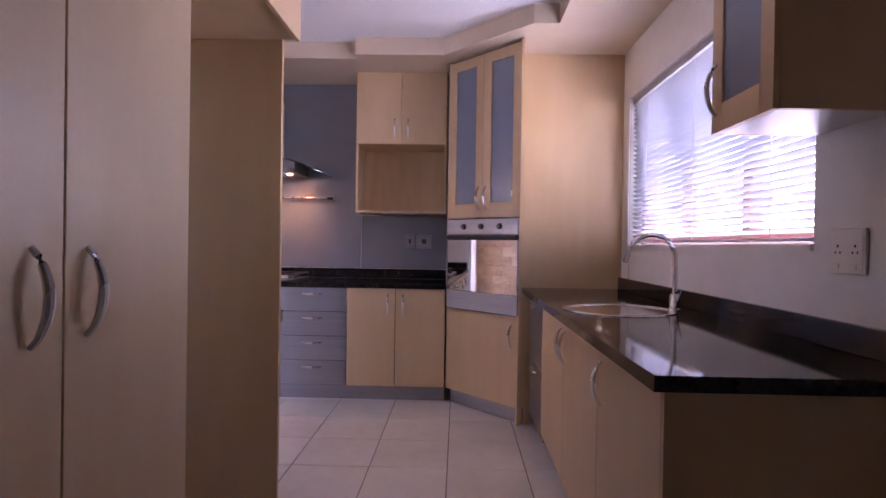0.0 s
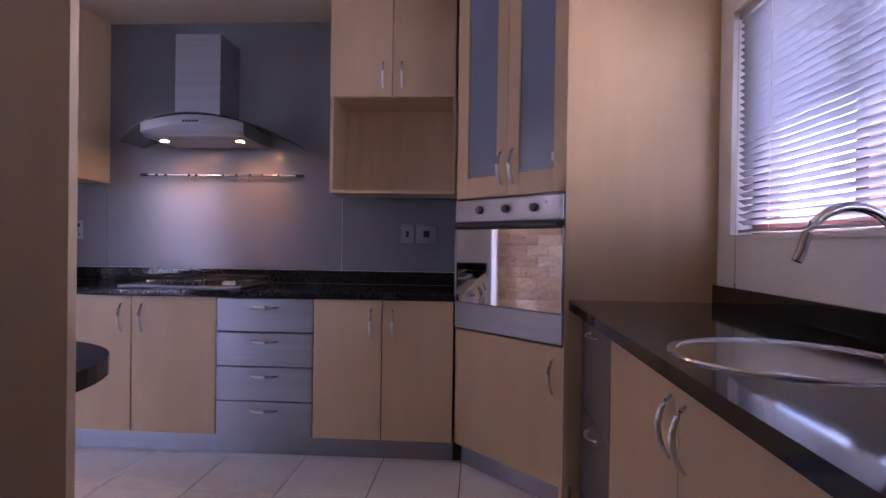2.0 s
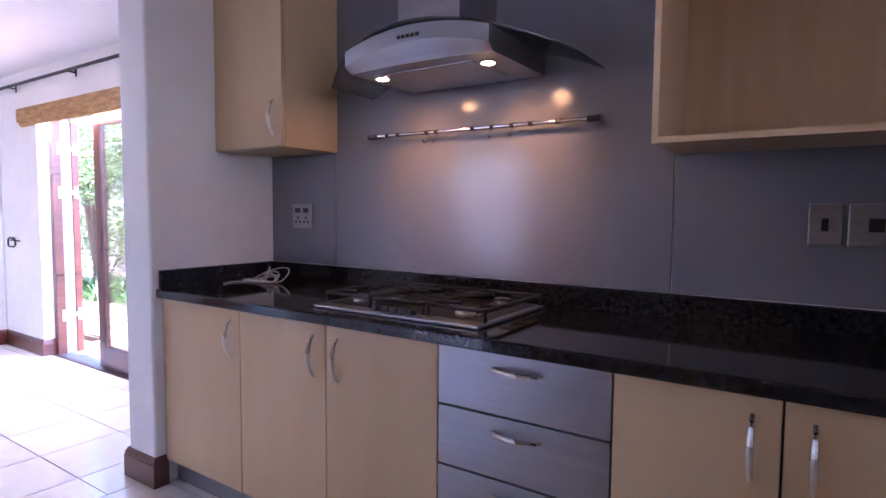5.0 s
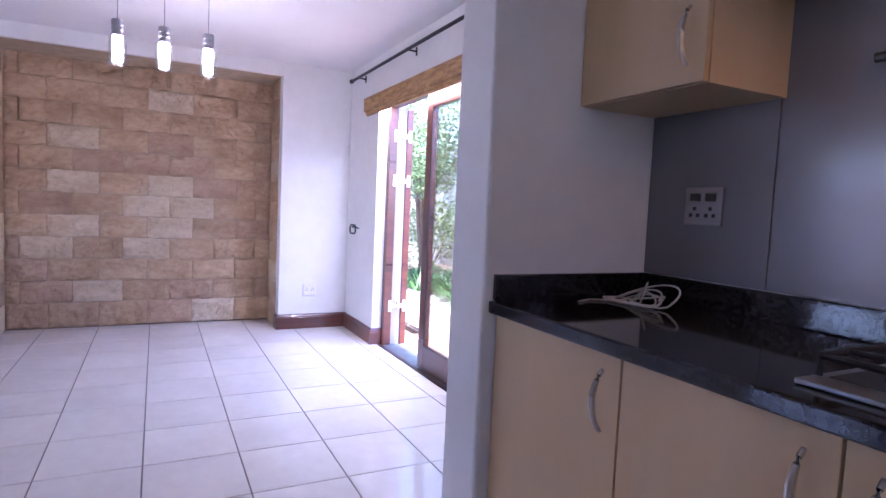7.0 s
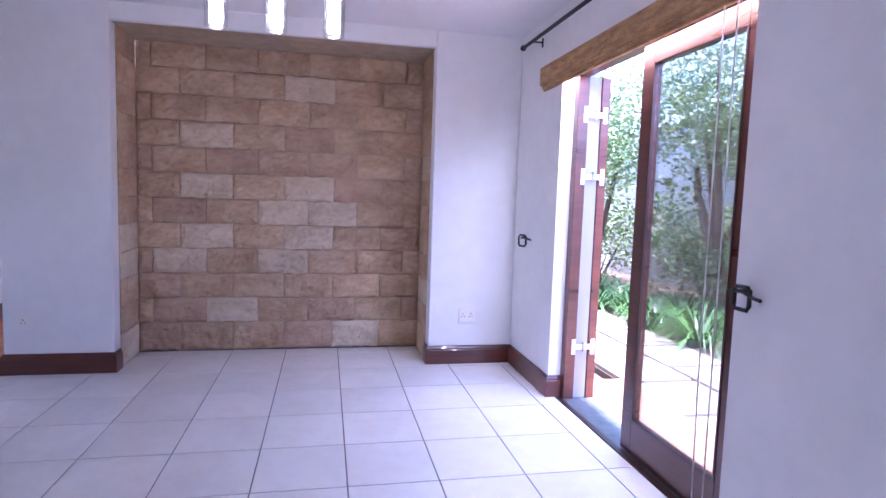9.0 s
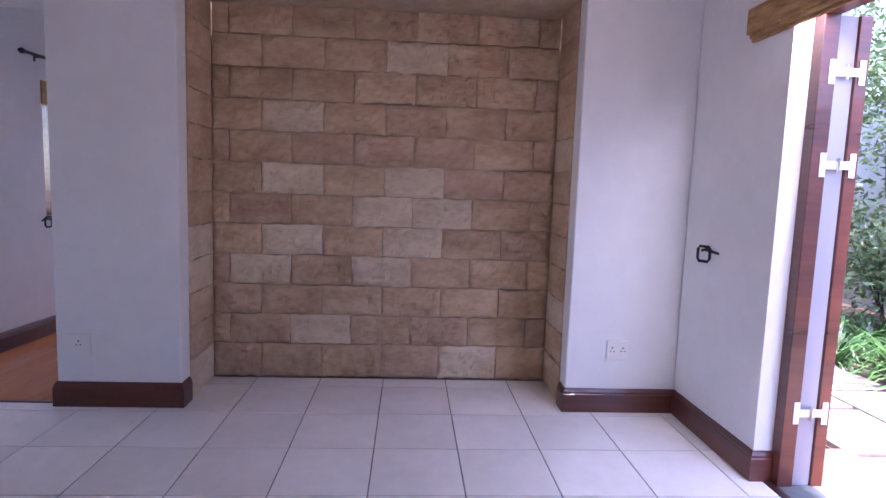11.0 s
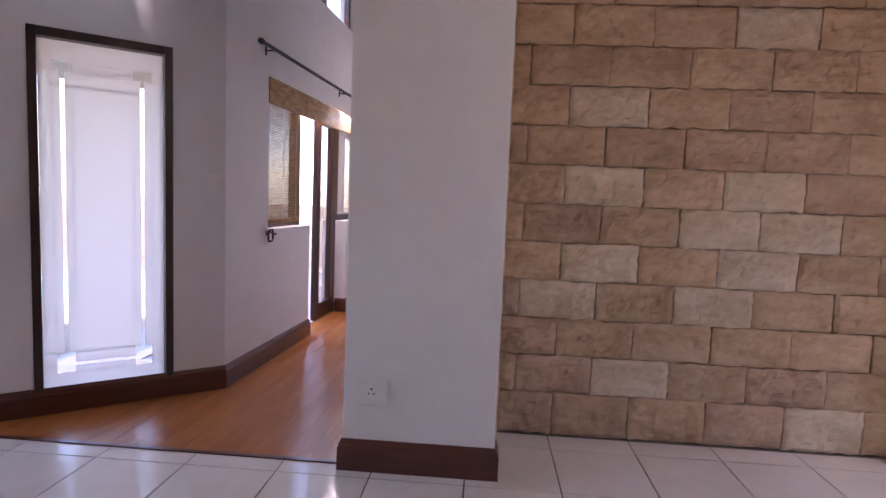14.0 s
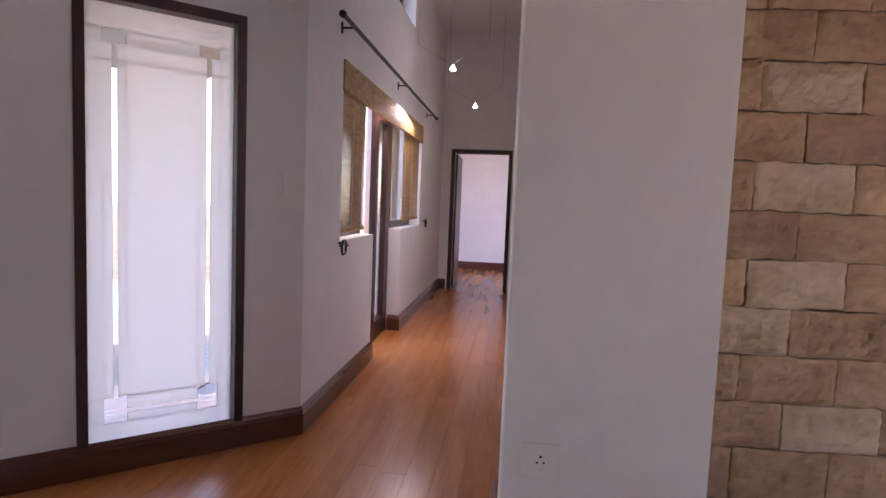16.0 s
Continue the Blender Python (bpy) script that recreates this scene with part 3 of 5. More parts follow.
part("support", boxes((-2.05, -1.75, 2.33, 2.62, 0.001, 0.874)), MAPLE, pen)

# tall fridge surround
tu = thing("tall_cabinet", "tall maple pantry cabinet with two doors", "cabinet")
TXF = -0.885
part("body", boxes((-1.5, TXF - 0.02, 0.34, 1.285, 0.115, 2.75)), MAPLE_IN, tu)
part("kickboard", boxes((-1.5, TXF - 0.06, 0.34, 1.285, 0.001, 0.113)), STEEL, tu)
for a, b, hx in ((0.345, 0.845, 0.765), (0.847, 1.30, 0.905)):
    dd = part("door", boxes((TXF - 0.019, TXF, a, b - 0.003, 0.118, 2.74), bevel=0.002), MAPLE, tu)
    add_handle(dd, TXF + 0.001, hx, 1.13, 90, scale=1.05)
part("side_panel", boxes((-1.5, TXF - 0.002, 1.286, 1.304, 0.0, 2.75)), MAPLE, tu)
fs = thing("fridge_surround", "maple fridge surround with an overhead cupboard", "cabinet")
part("side_panel", boxes((-1.55, TXF - 0.078, 2.295, 2.32, 0.0, 2.75), bevel=0.001), MAPLE, fs)
part("overhead_body", boxes((-1.5, TXF - 0.02, 1.306, 2.293, 2.09, 2.75)), MAPLE, fs)
part("door", boxes((TXF - 0.019, TXF, 1.308, 1.80, 2.08, 2.745), bevel=0.002), MAPLE, fs)
part("door", boxes((TXF - 0.019, TXF, 1.803, 2.292, 2.08, 2.745), bevel=0.002), MAPLE, fs)
solid("wall_fridge", boxes((-1.7, -1.56, SOUTH_Y, 2.32, 0, 2.75)), PAINT, "white painted wall behind the tall cabinets", "wall", "structure")

# glass-fronted cabinet beside the window
wc = thing("wall_cabinet", "maple wall cabinet with a frosted glass door", "cabinet", "kitchen wall cabinets")
cx, cy0, cy1, cz0, cz1 = 0.65, 1.45, 1.828, 1.612, 2.634
part("body", boxes((cx + 0.02, RIGHT_X - 0.001, cy0, cy0 + 0.018, cz0, cz1), (cx + 0.02, RIGHT_X - 0.001, cy1 - 0.018, cy1, cz0, cz1), (cx + 0.02, RIGHT_X - 0.001, cy0 + 0.018, cy1 - 0.018, cz1 - 0.018, cz1)), MAPLE, wc)
# white stands in for the light that this underside reflects
part("bottom", boxes((cx + 0.02, RIGHT_X - 0.001, cy0 + 0.019, cy1 - 0.019, cz0, cz0 + 0.018)), PLASTIC, wc, "underside coloured white for reflected light")
dd = part("glass_door", boxes((cx, cx + 0.019, cy0, cy0 + 0.07, cz0, cz1), (cx, cx + 0.019, cy1 - 0.07, cy1, cz0, cz1), (cx, cx + 0.019, cy0 + 0.07, cy1 - 0.07, cz0, cz0 + 0.09), (cx, cx + 0.019, cy0 + 0.07, cy1 - 0.07, cz1 - 0.07, cz1), bevel=0.0015), MAPLE, wc)
part("pane", boxes((cx + 0.007, cx + 0.012, cy0 + 0.071, cy1 - 0.071, cz0 + 0.091, cz1 - 0.071)), FROST_CAB, dd, "grey frosted glass pane")
add_handle(dd, cx - 0.001, cy1 - 0.035, cz0 + 0.14, -90, scale=1.1)


# extractor hood
HX, HB = -1.845, BACK_Y - 0.009
hd = thing("extractor_hood", "stainless extractor hood with a curved glass canopy", "hood")
part("chimney", boxes((HX - 0.20, HX + 0.085, 4.65, HB, 1.90, 2.46), bevel=0.002), STEEL, hd)
bm = bmesh.new()
n = 24
rows = []
for k in range(n + 1):
    u = -1 + 2 * k / n
    x = HX + u * 0.54
    z = 1.925 - 0.13 * u * u
    front = 4.43 + 0.20 * abs(u) ** 2.2
    rows.append([bm.verts.new(p) for p in ((x, front, z), (x, HB - 0.03, z), (x, HB - 0.03, z + 0.007), (x, front, z + 0.007))])
for a, b in zip(rows, rows[1:]):
    for k in range(4):
        bm.faces.new((a[k], a[(k + 1) % 4], b[(k + 1) % 4], b[k]))
bm.faces.new(rows[0])
bm.faces.new(rows[-1][::-1])
part("canopy", bm, HOODGLASS, hd, "smoked curved glass canopy", True)
bm = bmesh.new()
rows = []
for k in range(n + 1):
    u = -1 + 2 * k / n
    x = HX + u * 0.31
    zt = 1.921 - 0.13 * (u * 0.31 / 0.54) ** 2
    f = 4.45 + 0.02 * u * u
    rows.append([bm.verts.new(p) for p in ((x, f, zt - 0.055), (x, f + 0.03, 1.80 - 0.0 * u), (x, HB - 0.03, 1.80), (x, HB - 0.03, zt), (x, f, zt))])
for a, b in zip(rows, rows[1:]):
    for k in range(5):
        bm.faces.new((a[k], a[(k + 1) % 5], b[(k + 1) % 5], b[k]))
bm.faces.new(rows[0])
bm.faces.new(rows[-1][::-1])
part("body", bm, STEEL, hd)
part("filter", boxes((HX - 0.2, HX + 0.2, 4.55, 4.82, 1.793, 1.799), bevel=0.002), STEEL, hd, "steel mesh grease filter")
for k in range(5):
    part("button", boxes((HX - 0.045 + k * 0.02, HX - 0.032 + k * 0.02, 4.447, 4.4535, 1.878, 1.89)), DARKPLASTIC, hd)
for sx in (-0.235, 0.235):
    bm = bmesh.new()
    lathe(bm, [(0.032, 0.0), (0.032, -0.006), (0.024, -0.007)], 20, pose(HX + sx, 4.60, 1.7995))
    part("lamp_ring", bm, CHROME, hd, "", True)
    bm = bmesh.new()
    lathe(bm, [(0.023, -0.0075), (0.0, -0.009)], 20, pose(HX + sx, 4.60, 1.7995))
    part("lamp", bm, HALOGEN, hd, "lit halogen lamp")
    data = bpy.data.lights.new("hood_spot", "SPOT")
    data.energy, data.color, data.spot_size, data.spot_blend, data.shadow_soft_size = 0.5, (1, 0.45, 0.14), radians(75), 0.9, 0.02
    lo = new("hood_spot", data)
    lo.matrix_world = look((HX + sx, 4.60, 1.785), (HX + sx, 4.93, 1.5))

# utensil rail
rl = thing("utensil_rail", "steel utensil rail with black ends and hooks", "rail")
bm = bmesh.new()
tube(bm, [(-2.375, 4.885, 1.622), (-1.33, 4.885, 1.622)], 0.0075, 12)
part("bar", bm, CHROME, rl, "", True)
for x in (-2.375, -1.33):
    bm = bmesh.new()
    tube(bm, [(x - 0.025, 4.885, 1.622), (x + 0.025, 4.885, 1.622)], 0.013, 12)
    tube(bm, [(x, 4.885, 1.622), (x, BACK_Y - 0.008, 1.622)], 0.009, 10)
    part("end_cap", bm, DARKPLASTIC, rl, "black end cap", True)
for i, x in enumerate((-2.29, -2.23, -2.07, -2.02, -1.84, -1.75, -1.66, -1.58, -1.47)):
    bm = bmesh.new()
    tube(bm, [(x - 0.008, 4.885, 1.622), (x + 0.008, 4.885, 1.622)], 0.011, 10)
    if i in (2, 3, 5, 6):
        tube(bm, [(x, 4.885, 1.612), (x, 4.88, 1.585), (x, 4.862, 1.575), (x, 4.852, 1.588)], 0.002, 6)
    part("hook", bm, DARKPLASTIC, rl, "black clip hook", True)

# gas hob
hb = thing("gas_hob", "stainless five-burner gas hob with black pan supports", "hob", m=pose(-1.85, 4.60, COUNTER))
part("plate", boxes((-0.36, 0.36, -0.25, 0.25, 0.001, 0.012), bevel=0.004), STEEL, hb)
part("burner_well", boxes((-0.335, 0.335, -0.185, 0.23, 0.0125, 0.0135)), BLACK, hb, "black enamel burner area")
for bx, by, r in ((-0.24, -0.10, 0.042), (-0.24, 0.13, 0.052), (0.0, 0.05, 0.068), (0.24, -0.10, 0.052), (0.24, 0.13, 0.042)):
    bm = bmesh.new()
    lathe(bm, [(r, 0.013), (r, 0.024), (r * 0.85, 0.028), (r * 0.8, 0.036), (0.0, 0.037)], 24, pose(bx, by, 0))
    b = part("burner", bm, NICKEL, hb, "round metal burner", True)
    bm = bmesh.new()
    lathe(bm, [(r * 0.75, 0.0375), (r * 0.7, 0.043), (0.0, 0.044)], 20, pose(bx, by, 0))
    part("burner_cap", bm, BLACK, b, "", True)
for gx in (-0.24, 0.0, 0.24):
    bm = bmesh.new()
    for yy in (-0.19, 0.22):
        tube(bm, [(gx - 0.11, yy, 0.013), (gx - 0.11, yy, 0.05), (gx + 0.11, yy, 0.05), (gx + 0.11, yy, 0.013)], 0.0075, 6)
    for xx in (-0.11, 0.11):
        tube(bm, [(gx + xx, -0.19, 0.05), (gx + xx, 0.22, 0.05)], 0.0075, 6)
    for yy in (-0.10, 0.05, 0.13):
        tube(bm, [(gx - 0.11, yy, 0.05), (gx - 0.035, yy, 0.052)], 0.0065, 6)
        tube(bm, [(gx + 0.035, yy, 0.052), (gx + 0.11, yy, 0.05)], 0.0065, 6)
    part("pan_support", bm, BLACK, hb, "black cast-iron pan support", True)
for k in range(5):
    bm = bmesh.new()
    lathe(bm, [(0.016, 0.013), (0.014, 0.032), (0.0, 0.033)], 16, pose(-0.08 + 0.04 * k, -0.215, 0))
    part("knob", bm, DARKPLASTIC, hb, "black knob", True)


# sockets and switches
def socket(name, label, m, w=0.12, h=0.12, holes=2, mat=None, frame_mat=None, toggles=True):
    """A plate on a wall; its face looks along -y."""
    t = thing(name, label, "socket", m=m)
    part("plate", boxes((-w / 2, w / 2, -0.012, -0.001, -h / 2, h / 2), bevel=0.003), frame_mat or PLASTIC, t)
    part("face", boxes((-w / 2 + 0.008, w / 2 - 0.008, -0.015, -0.0125, -h / 2 + 0.008, h / 2 - 0.008), bevel=0.001), mat or PLASTIC, t)
    step = w / (holes + 0.0) if holes else 0
    for i in range(holes):
        cx = -w / 2 + step * (i + 0.5)
        for ox, oz, r in ((0, 0.012, 0.005), (-0.011, -0.008, 0.004), (0.011, -0.008, 0.004)):
            # dark discs paint the shade inside the pin holes
            bm = bmesh.new()
            lathe(bm, [(r, 0), (0.0, 0.0006)], 10, pose(cx + ox, -0.0151, oz + 0.004, 90))
            part("pin_hole", bm, GAP_SHADE, t)
    if toggles:
        for i in range(max(1, holes)):
            cx = -w / 2 + step * (i + 0.5) if holes else 0
            part("rocker", boxes((cx - 0.009, cx + 0.009, -0.019, -0.0152, -h / 2 + 0.016, -h / 2 + 0.032), bevel=0.001), mat or PLASTIC, t)
    return t


def grey_plate(label, x, w, n):
    t = thing("switch_plate", label, "switch", m=pose(x, BACK_Y - 0.008, 1.252))
    part("plate", boxes((-w / 2, w / 2, -0.011, -0.001, -0.063, 0.063), bevel=0.003), STEEL, t, "satin steel cover plate")
    if n == 4:
        for cx in (-0.03, 0.03):
            part("rocker", boxes((cx - 0.02, cx + 0.02, -0.014, -0.0115, 0.018, 0.042), bevel=0.001), DARKPLASTIC, t)
            for ox, oz in ((-0.014, -0.03), (0.014, -0.03), (0, -0.008)):
                part("pin_hole", boxes((cx + ox - 0.006, cx + ox + 0.006, -0.0125, -0.0113, oz - 0.006, oz + 0.006)), DARKPLASTIC, t)
    else:
        part("rocker", boxes((-n * 0.012, n * 0.012, -0.014, -0.0115, -0.02, 0.02), bevel=0.001), DARKPLASTIC, t)
    return t


grey_plate("satin steel double socket on grey glass", -2.895, 0.145, 4)
grey_plate("small satin steel switch on grey glass", -0.625, 0.085, 0.8)
grey_plate("satin steel isolator switch on grey glass", -0.50, 0.135, 1.6)
socket("wall_socket", "white double socket beside the kitchen window", pose(RIGHT_X, 1.645, 1.225, 0, 0, -90), 0.155, 0.14)
socket("wall_socket", "white single socket low on the pillar", pose(NICHE_X, 1.63, 0.355, 0, 0, 90), 0.125, 0.115, 1)
socket("wall_socket", "white double socket beside the stone niche", pose(NICHE_X, 4.63, 0.37, 0, 0, 90), 0.125, 0.115, 2)

# white appliance cable coiled on the worktop
cb = thing("power_cord", "tangled white appliance cord on the worktop", "cable")
bm = bmesh.new()
pts = []
for k in range(150):
    a = k * math.tau / 30
    lobe = 0.055 + 0.022 * math.sin(k * 0.05) + 0.02 * math.sin(a * 0.31)
    turn = 0.5 * math.sin(k * 0.045)
    u, v = 1.55 * lobe * math.cos(a), 0.55 * lobe * math.sin(a)
    pts.append((-2.97 + u * math.cos(turn) - v * math.sin(turn), 4.74 + u * math.sin(turn) * 0.6 + v, COUNTER + 0.006 + 0.075 * max(0.0, math.sin(a + 0.7)) * abs(math.sin(k * 0.05 + 0.4))))
pts += [(-3.03, 4.70, COUNTER + 0.005), (-3.07, 4.62, COUNTER + 0.004), (-3.04, 4.55, COUNTER + 0.004)]
tube(bm, pts, 0.0032, 6)
part("cord", bm, WHITE_CORD, cb, "", True)

# ---- kitchen window ----
kw = tagged(new("window_1"), "brown framed kitchen window behind white blinds", "window", kind="structure")
fx0, fx1 = 1.10, 1.16
part("window_frame", boxes((fx0, fx1, W0, W0 + 0.05, WZ0, WZ1), (fx0, fx1, W1 - 0.05, W1, WZ0, WZ1), (fx0, fx1, W0 + 0.05, W1 - 0.05, WZ0, WZ0 + 0.05), (fx0, fx1, W0 + 0.05, W1 - 0.05, WZ1 - 0.05, WZ1)), MAHOGANY, kw)
for my in (2.49, 3.2, 3.86):
    part("mullion", boxes((fx0, fx1, my - 0.035, my + 0.035, WZ0 + 0.05, WZ1 - 0.05)), MAHOGANY, kw)
p = part("pane", boxes((1.125, 1.13, W0 + 0.05, W1 - 0.05, WZ0 + 0.05, WZ1 - 0.05)), GLASS, kw)
p.visible_shadow = False
part("window_sill", boxes((RIGHT_X - 0.012, 1.098, W0 - 0.0, W1, WZ0 - 0.02, WZ0 + 0.002)), PAINT, kw)
# unseen frame and pane, added around the south fill lamp's opening
added_win = tagged(new("added_window_4"), "added unseen window that lets in fill light", "window", kind="structure")
part("window_frame", boxes((-6.8, -6.74, SOUTH_Y - 0.12, SOUTH_Y - 0.06, 0.2, 2.3), (-5.26, -5.2, SOUTH_Y - 0.12, SOUTH_Y - 0.06, 0.2, 2.3), (-6.74, -5.26, SOUTH_Y - 0.12, SOUTH_Y - 0.06, 0.2, 0.27), (-6.74, -5.26, SOUTH_Y - 0.12, SOUTH_Y - 0.06, 2.23, 2.3), bevel=0.003), MAHOGANY, added_win)
p = part("pane", boxes((-6.74, -5.26, SOUTH_Y - 0.095, SOUTH_Y - 0.09, 0.27, 2.23)), GLASS, added_win)
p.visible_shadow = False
vb = thing("venetian_blind", "lowered white venetian blind with open slats", "blind")
part("head_rail", boxes((1.02, 1.06, W0 + 0.01, W1 - 0.01, WZ1 - 0.04, WZ1 - 0.002), bevel=0.003), SLAT, vb)
bm = bmesh.new()
box(bm, -0.0165, 0.0165, W0 + 0.015, W1 - 0.015, -0.0006, 0.0006)
slat_mesh = mesh_of("slat", bm, SLAT)
z, ns = WZ1 - 0.06, 0
while z > WZ0 + 0.035:
    o = new("slat", slat_mesh)
    o.parent = vb
    o.matrix_basis = pose(1.04, 0, z, 0, 34, 0)
    z -= 0.0315
part("bottom_rail", boxes((1.027, 1.053, W0 + 0.015, W1 - 0.015, WZ0 + 0.012, WZ0 + 0.026), bevel=0.003), SLAT, vb)
for y in (2.15, 2.9, 3.65):
    bm = bmesh.new()
    tube(bm, [(1.025, y, WZ0 + 0.02), (1.025, y, WZ1 - 0.03)], 0.0012, 5)
    part("ladder_cord", bm, WHITE_CORD, vb)
bm = bmesh.new()
tube(bm, [(0.985, 3.86, 1.02), (0.985, 3.86, 2.2)], 0.0025, 6)
lathe(bm, [(0.006, 0), (0.006, 0.035), (0.002, 0.04)], 8, pose(0.985, 3.86, 0.99))
part("pull_cord", bm, WHITE_CORD, vb)

bm = bmesh.new()
tube(bm, [(-1.0, 3.2, KIT_CEIL), (-1.0, 3.2, KIT_CEIL - 0.05), (-0.98, 3.19, KIT_CEIL - 0.08), (-1.01, 3.2, KIT_CEIL - 0.11)], 0.002, 6)
solid("ceiling_wire", bm, DARKPLASTIC, "bare wire hanging from the kitchen ceiling", "wire")


# ---- living room ----
def skirting(name, pts, h=0.14, d=0.018, label="dark red mahogany skirting board"):
    """A moulded board along a line of floor points; the room lies to the left of the line."""
    bm = bmesh.new()
    prof = [(0, 0.001), (d, 0.001), (d, h - 0.035), (d - 0.004, h - 0.03), (d - 0.004, h - 0.02), (d - 0.012, h - 0.006), (0.004, h), (0, h)]
    pts = [Vector((x, y, 0)) for x, y in pts]
    rows = []
    for i, p in enumerate(pts):
        a = (p - pts[i - 1]).normalized() if i else None
        b = (pts[i + 1] - p).normalized() if i < len(pts) - 1 else None
        na = Vector((-a.y, a.x, 0)) if a else Vector((-b.y, b.x, 0))
        nb = Vector((-b.y, b.x, 0)) if b else na
        nn = (na + nb).normalized()
        nn = nn / max(0.3, nn.dot(na))
        rows.append([bm.verts.new(p + nn * (u + 0.001) + Vector((0, 0, z))) for u, z in prof])
    for a, b in zip(rows, rows[1:]):
        for k in range(len(prof)):
            j = (k + 1) % len(prof)
            bm.faces.new((a[k], a[j], b[j], b[k]))
    bm.faces.new(rows[0])
    bm.faces.new(rows[-1][::-1])
    return solid(name, bm, MAHOGANY, label, "skirting", "structure")


def hall_pt(s, n):
    v = HALL @ Vector((s, n, 0))
    return (v.x, v.y)


skirting("baseboard", [(DX0 - 0.0, LIV_Y + 0.10), (DX0, LIV_Y), (NICHE_X, LIV_Y), (NICHE_X, NICHE_Y1), (NICHE_X - 0.11, NICHE_Y1)])
skirting("baseboard", [(NICHE_X - 0.11, NICHE_Y0), (NICHE_X, NICHE_Y0), (NICHE_X, 1.505), (NICHE_X - 0.28, 1.505)])
skirting("baseboard", [(-3.14, 4.30), (-3.14, 4.245), (-3.365, 4.245), (-3.365, LIV_Y), (DX1, LIV_Y)])
skirting("baseboard", [hall_pt(S1, -0.1), hall_pt(S1, 0), hall_pt(0, 0), (A1.x, A1.y), (A1.x, SOUTH_Y)])
skirting("baseboard", [hall_pt(HALL_END, HD0 - 0.07), hall_pt(HALL_END, 0), hall_pt(S2, 0), hall_pt(S2, -0.1)])
skirting("baseboard", [hall_pt(RS + 2.4, 2.2), hall_pt(RS + 2.4, -1.0)])

# patio door
pd = tagged(new("door_1"), "mahogany framed glass patio doors, one leaf folded open", "door", kind="structure")
FY0, FY1 = LIV_Y + 0.085, LIV_Y + 0.155
part("frame", boxes((DX0, DX0 + 0.06, FY0, FY1, 0, DTOP), (DX1 - 0.05, DX1, FY0, FY1, 0, DTOP), (DX0 + 0.06, DX1 - 0.05, FY0, FY1, DTOP - 0.05, DTOP), bevel=0.003), MAHOGANY, pd)


def leaf(name, m, w, h, label):
    """A glazed door leaf: along x, thickness y, from z = 0."""
    t = part(name, boxes((0, 0.095, 0, 0.045, 0, h), (w - 0.095, w, 0, 0.045, 0, h), (0.095, w - 0.095, 0, 0.045, 0, 0.17), (0.095, w - 0.095, 0, 0.045, h - 0.1, h), bevel=0.003), MAHOGANY, pd, label, m=m)
    part("glazing_bead", boxes((0.095, 0.105, -0.003, 0.012, 0.17, h - 0.1), (w - 0.105, w - 0.095, -0.003, 0.012, 0.17, h - 0.1), (0.105, w - 0.105, -0.003, 0.012, 0.17, 0.18)), DARKWOOD, t)
    g = part("pane", boxes((0.096, w - 0.096, 0.02, 0.025, 0.171, h - 0.101)), GLASS, t, "clear glass pane")
    g.visible_shadow = False
    return t


leaf("door_leaf", pose(-5.44, FY0 + 0.005, 0.012), 0.815, DTOP - 0.065, "closed glazed mahogany door leaf")
leaf("door_leaf", pose(DX0 - 0.90, LIV_Y + 0.26, 0.012), 0.78, DTOP - 0.065, "open glazed mahogany door leaf")
part("weather_strip", boxes((DX0 + 0.001, DX0 + 0.045, FY1 + 0.001, FY1 + 0.085, 0.0, DTOP - 0.052)), SLAT, pd, "grey weather strip")
part("stile", boxes((DX0 + 0.001, DX0 + 0.058, FY1 + 0.086, FY1 + 0.14, 0.0, DTOP - 0.052), bevel=0.003), MAHOGANY, pd, "mahogany stile of the folded leaf")
for z in (0.34, 1.42, 1.80):
    h = part("hinge", boxes((DX0 + 0.0605, DX0 + 0.064, FY1 - 0.03, FY1 - 0.004, z - 0.05, z + 0.05), (DX0 + 0.0605, DX0 + 0.064, FY1 + 0.10, FY1 + 0.126, z - 0.05, z + 0.05), (DX0 + 0.0605, DX0 + 0.064, FY1 - 0.004, FY1 + 0.10, z - 0.017, z + 0.017), bevel=0.001), PLASTIC, pd, "pale metal butterfly hinge")
    bm = bmesh.new()
    tube(bm, [(DX0 + 0.064, FY1 + 0.048, z - 0.03), (DX0 + 0.064, FY1 + 0.048, z + 0.03)], 0.007, 8)
    part("hinge_pin", bm, NICKEL, h, "", True)
part("track", boxes((DX0, DX1, LIV_Y + 0.05, FY0 - 0.002, -0.004, 0.004)), DARKWOOD, pd)
sl = solid("door_sill", boxes((DX0, DX1, FY0 - 0.001, LIV_Y + 0.26, -0.06, -0.002)), SLATE, "grey slate door sill", "sill", "structure")
bl = thing("roman_blind", "raised woven bamboo blind over the patio door", "blind")
for k, (z0, z1, dy) in enumerate(((2.02, 2.135, 0.0), (2.0, 2.03, 0.012), (1.985, 2.01, 0.022))):
    part("fold", boxes((-6.5 + 0.0, DX1 + 0.1, LIV_Y - 0.045 + dy, LIV_Y - 0.002, z0, z1), bevel=0.004) if k == 0 else boxes((-6.49, DX1 + 0.09, LIV_Y - 0.045 + dy, LIV_Y - 0.004, z0, z1), bevel=0.004), BAMBOO, bl)
bm = bmesh.new()
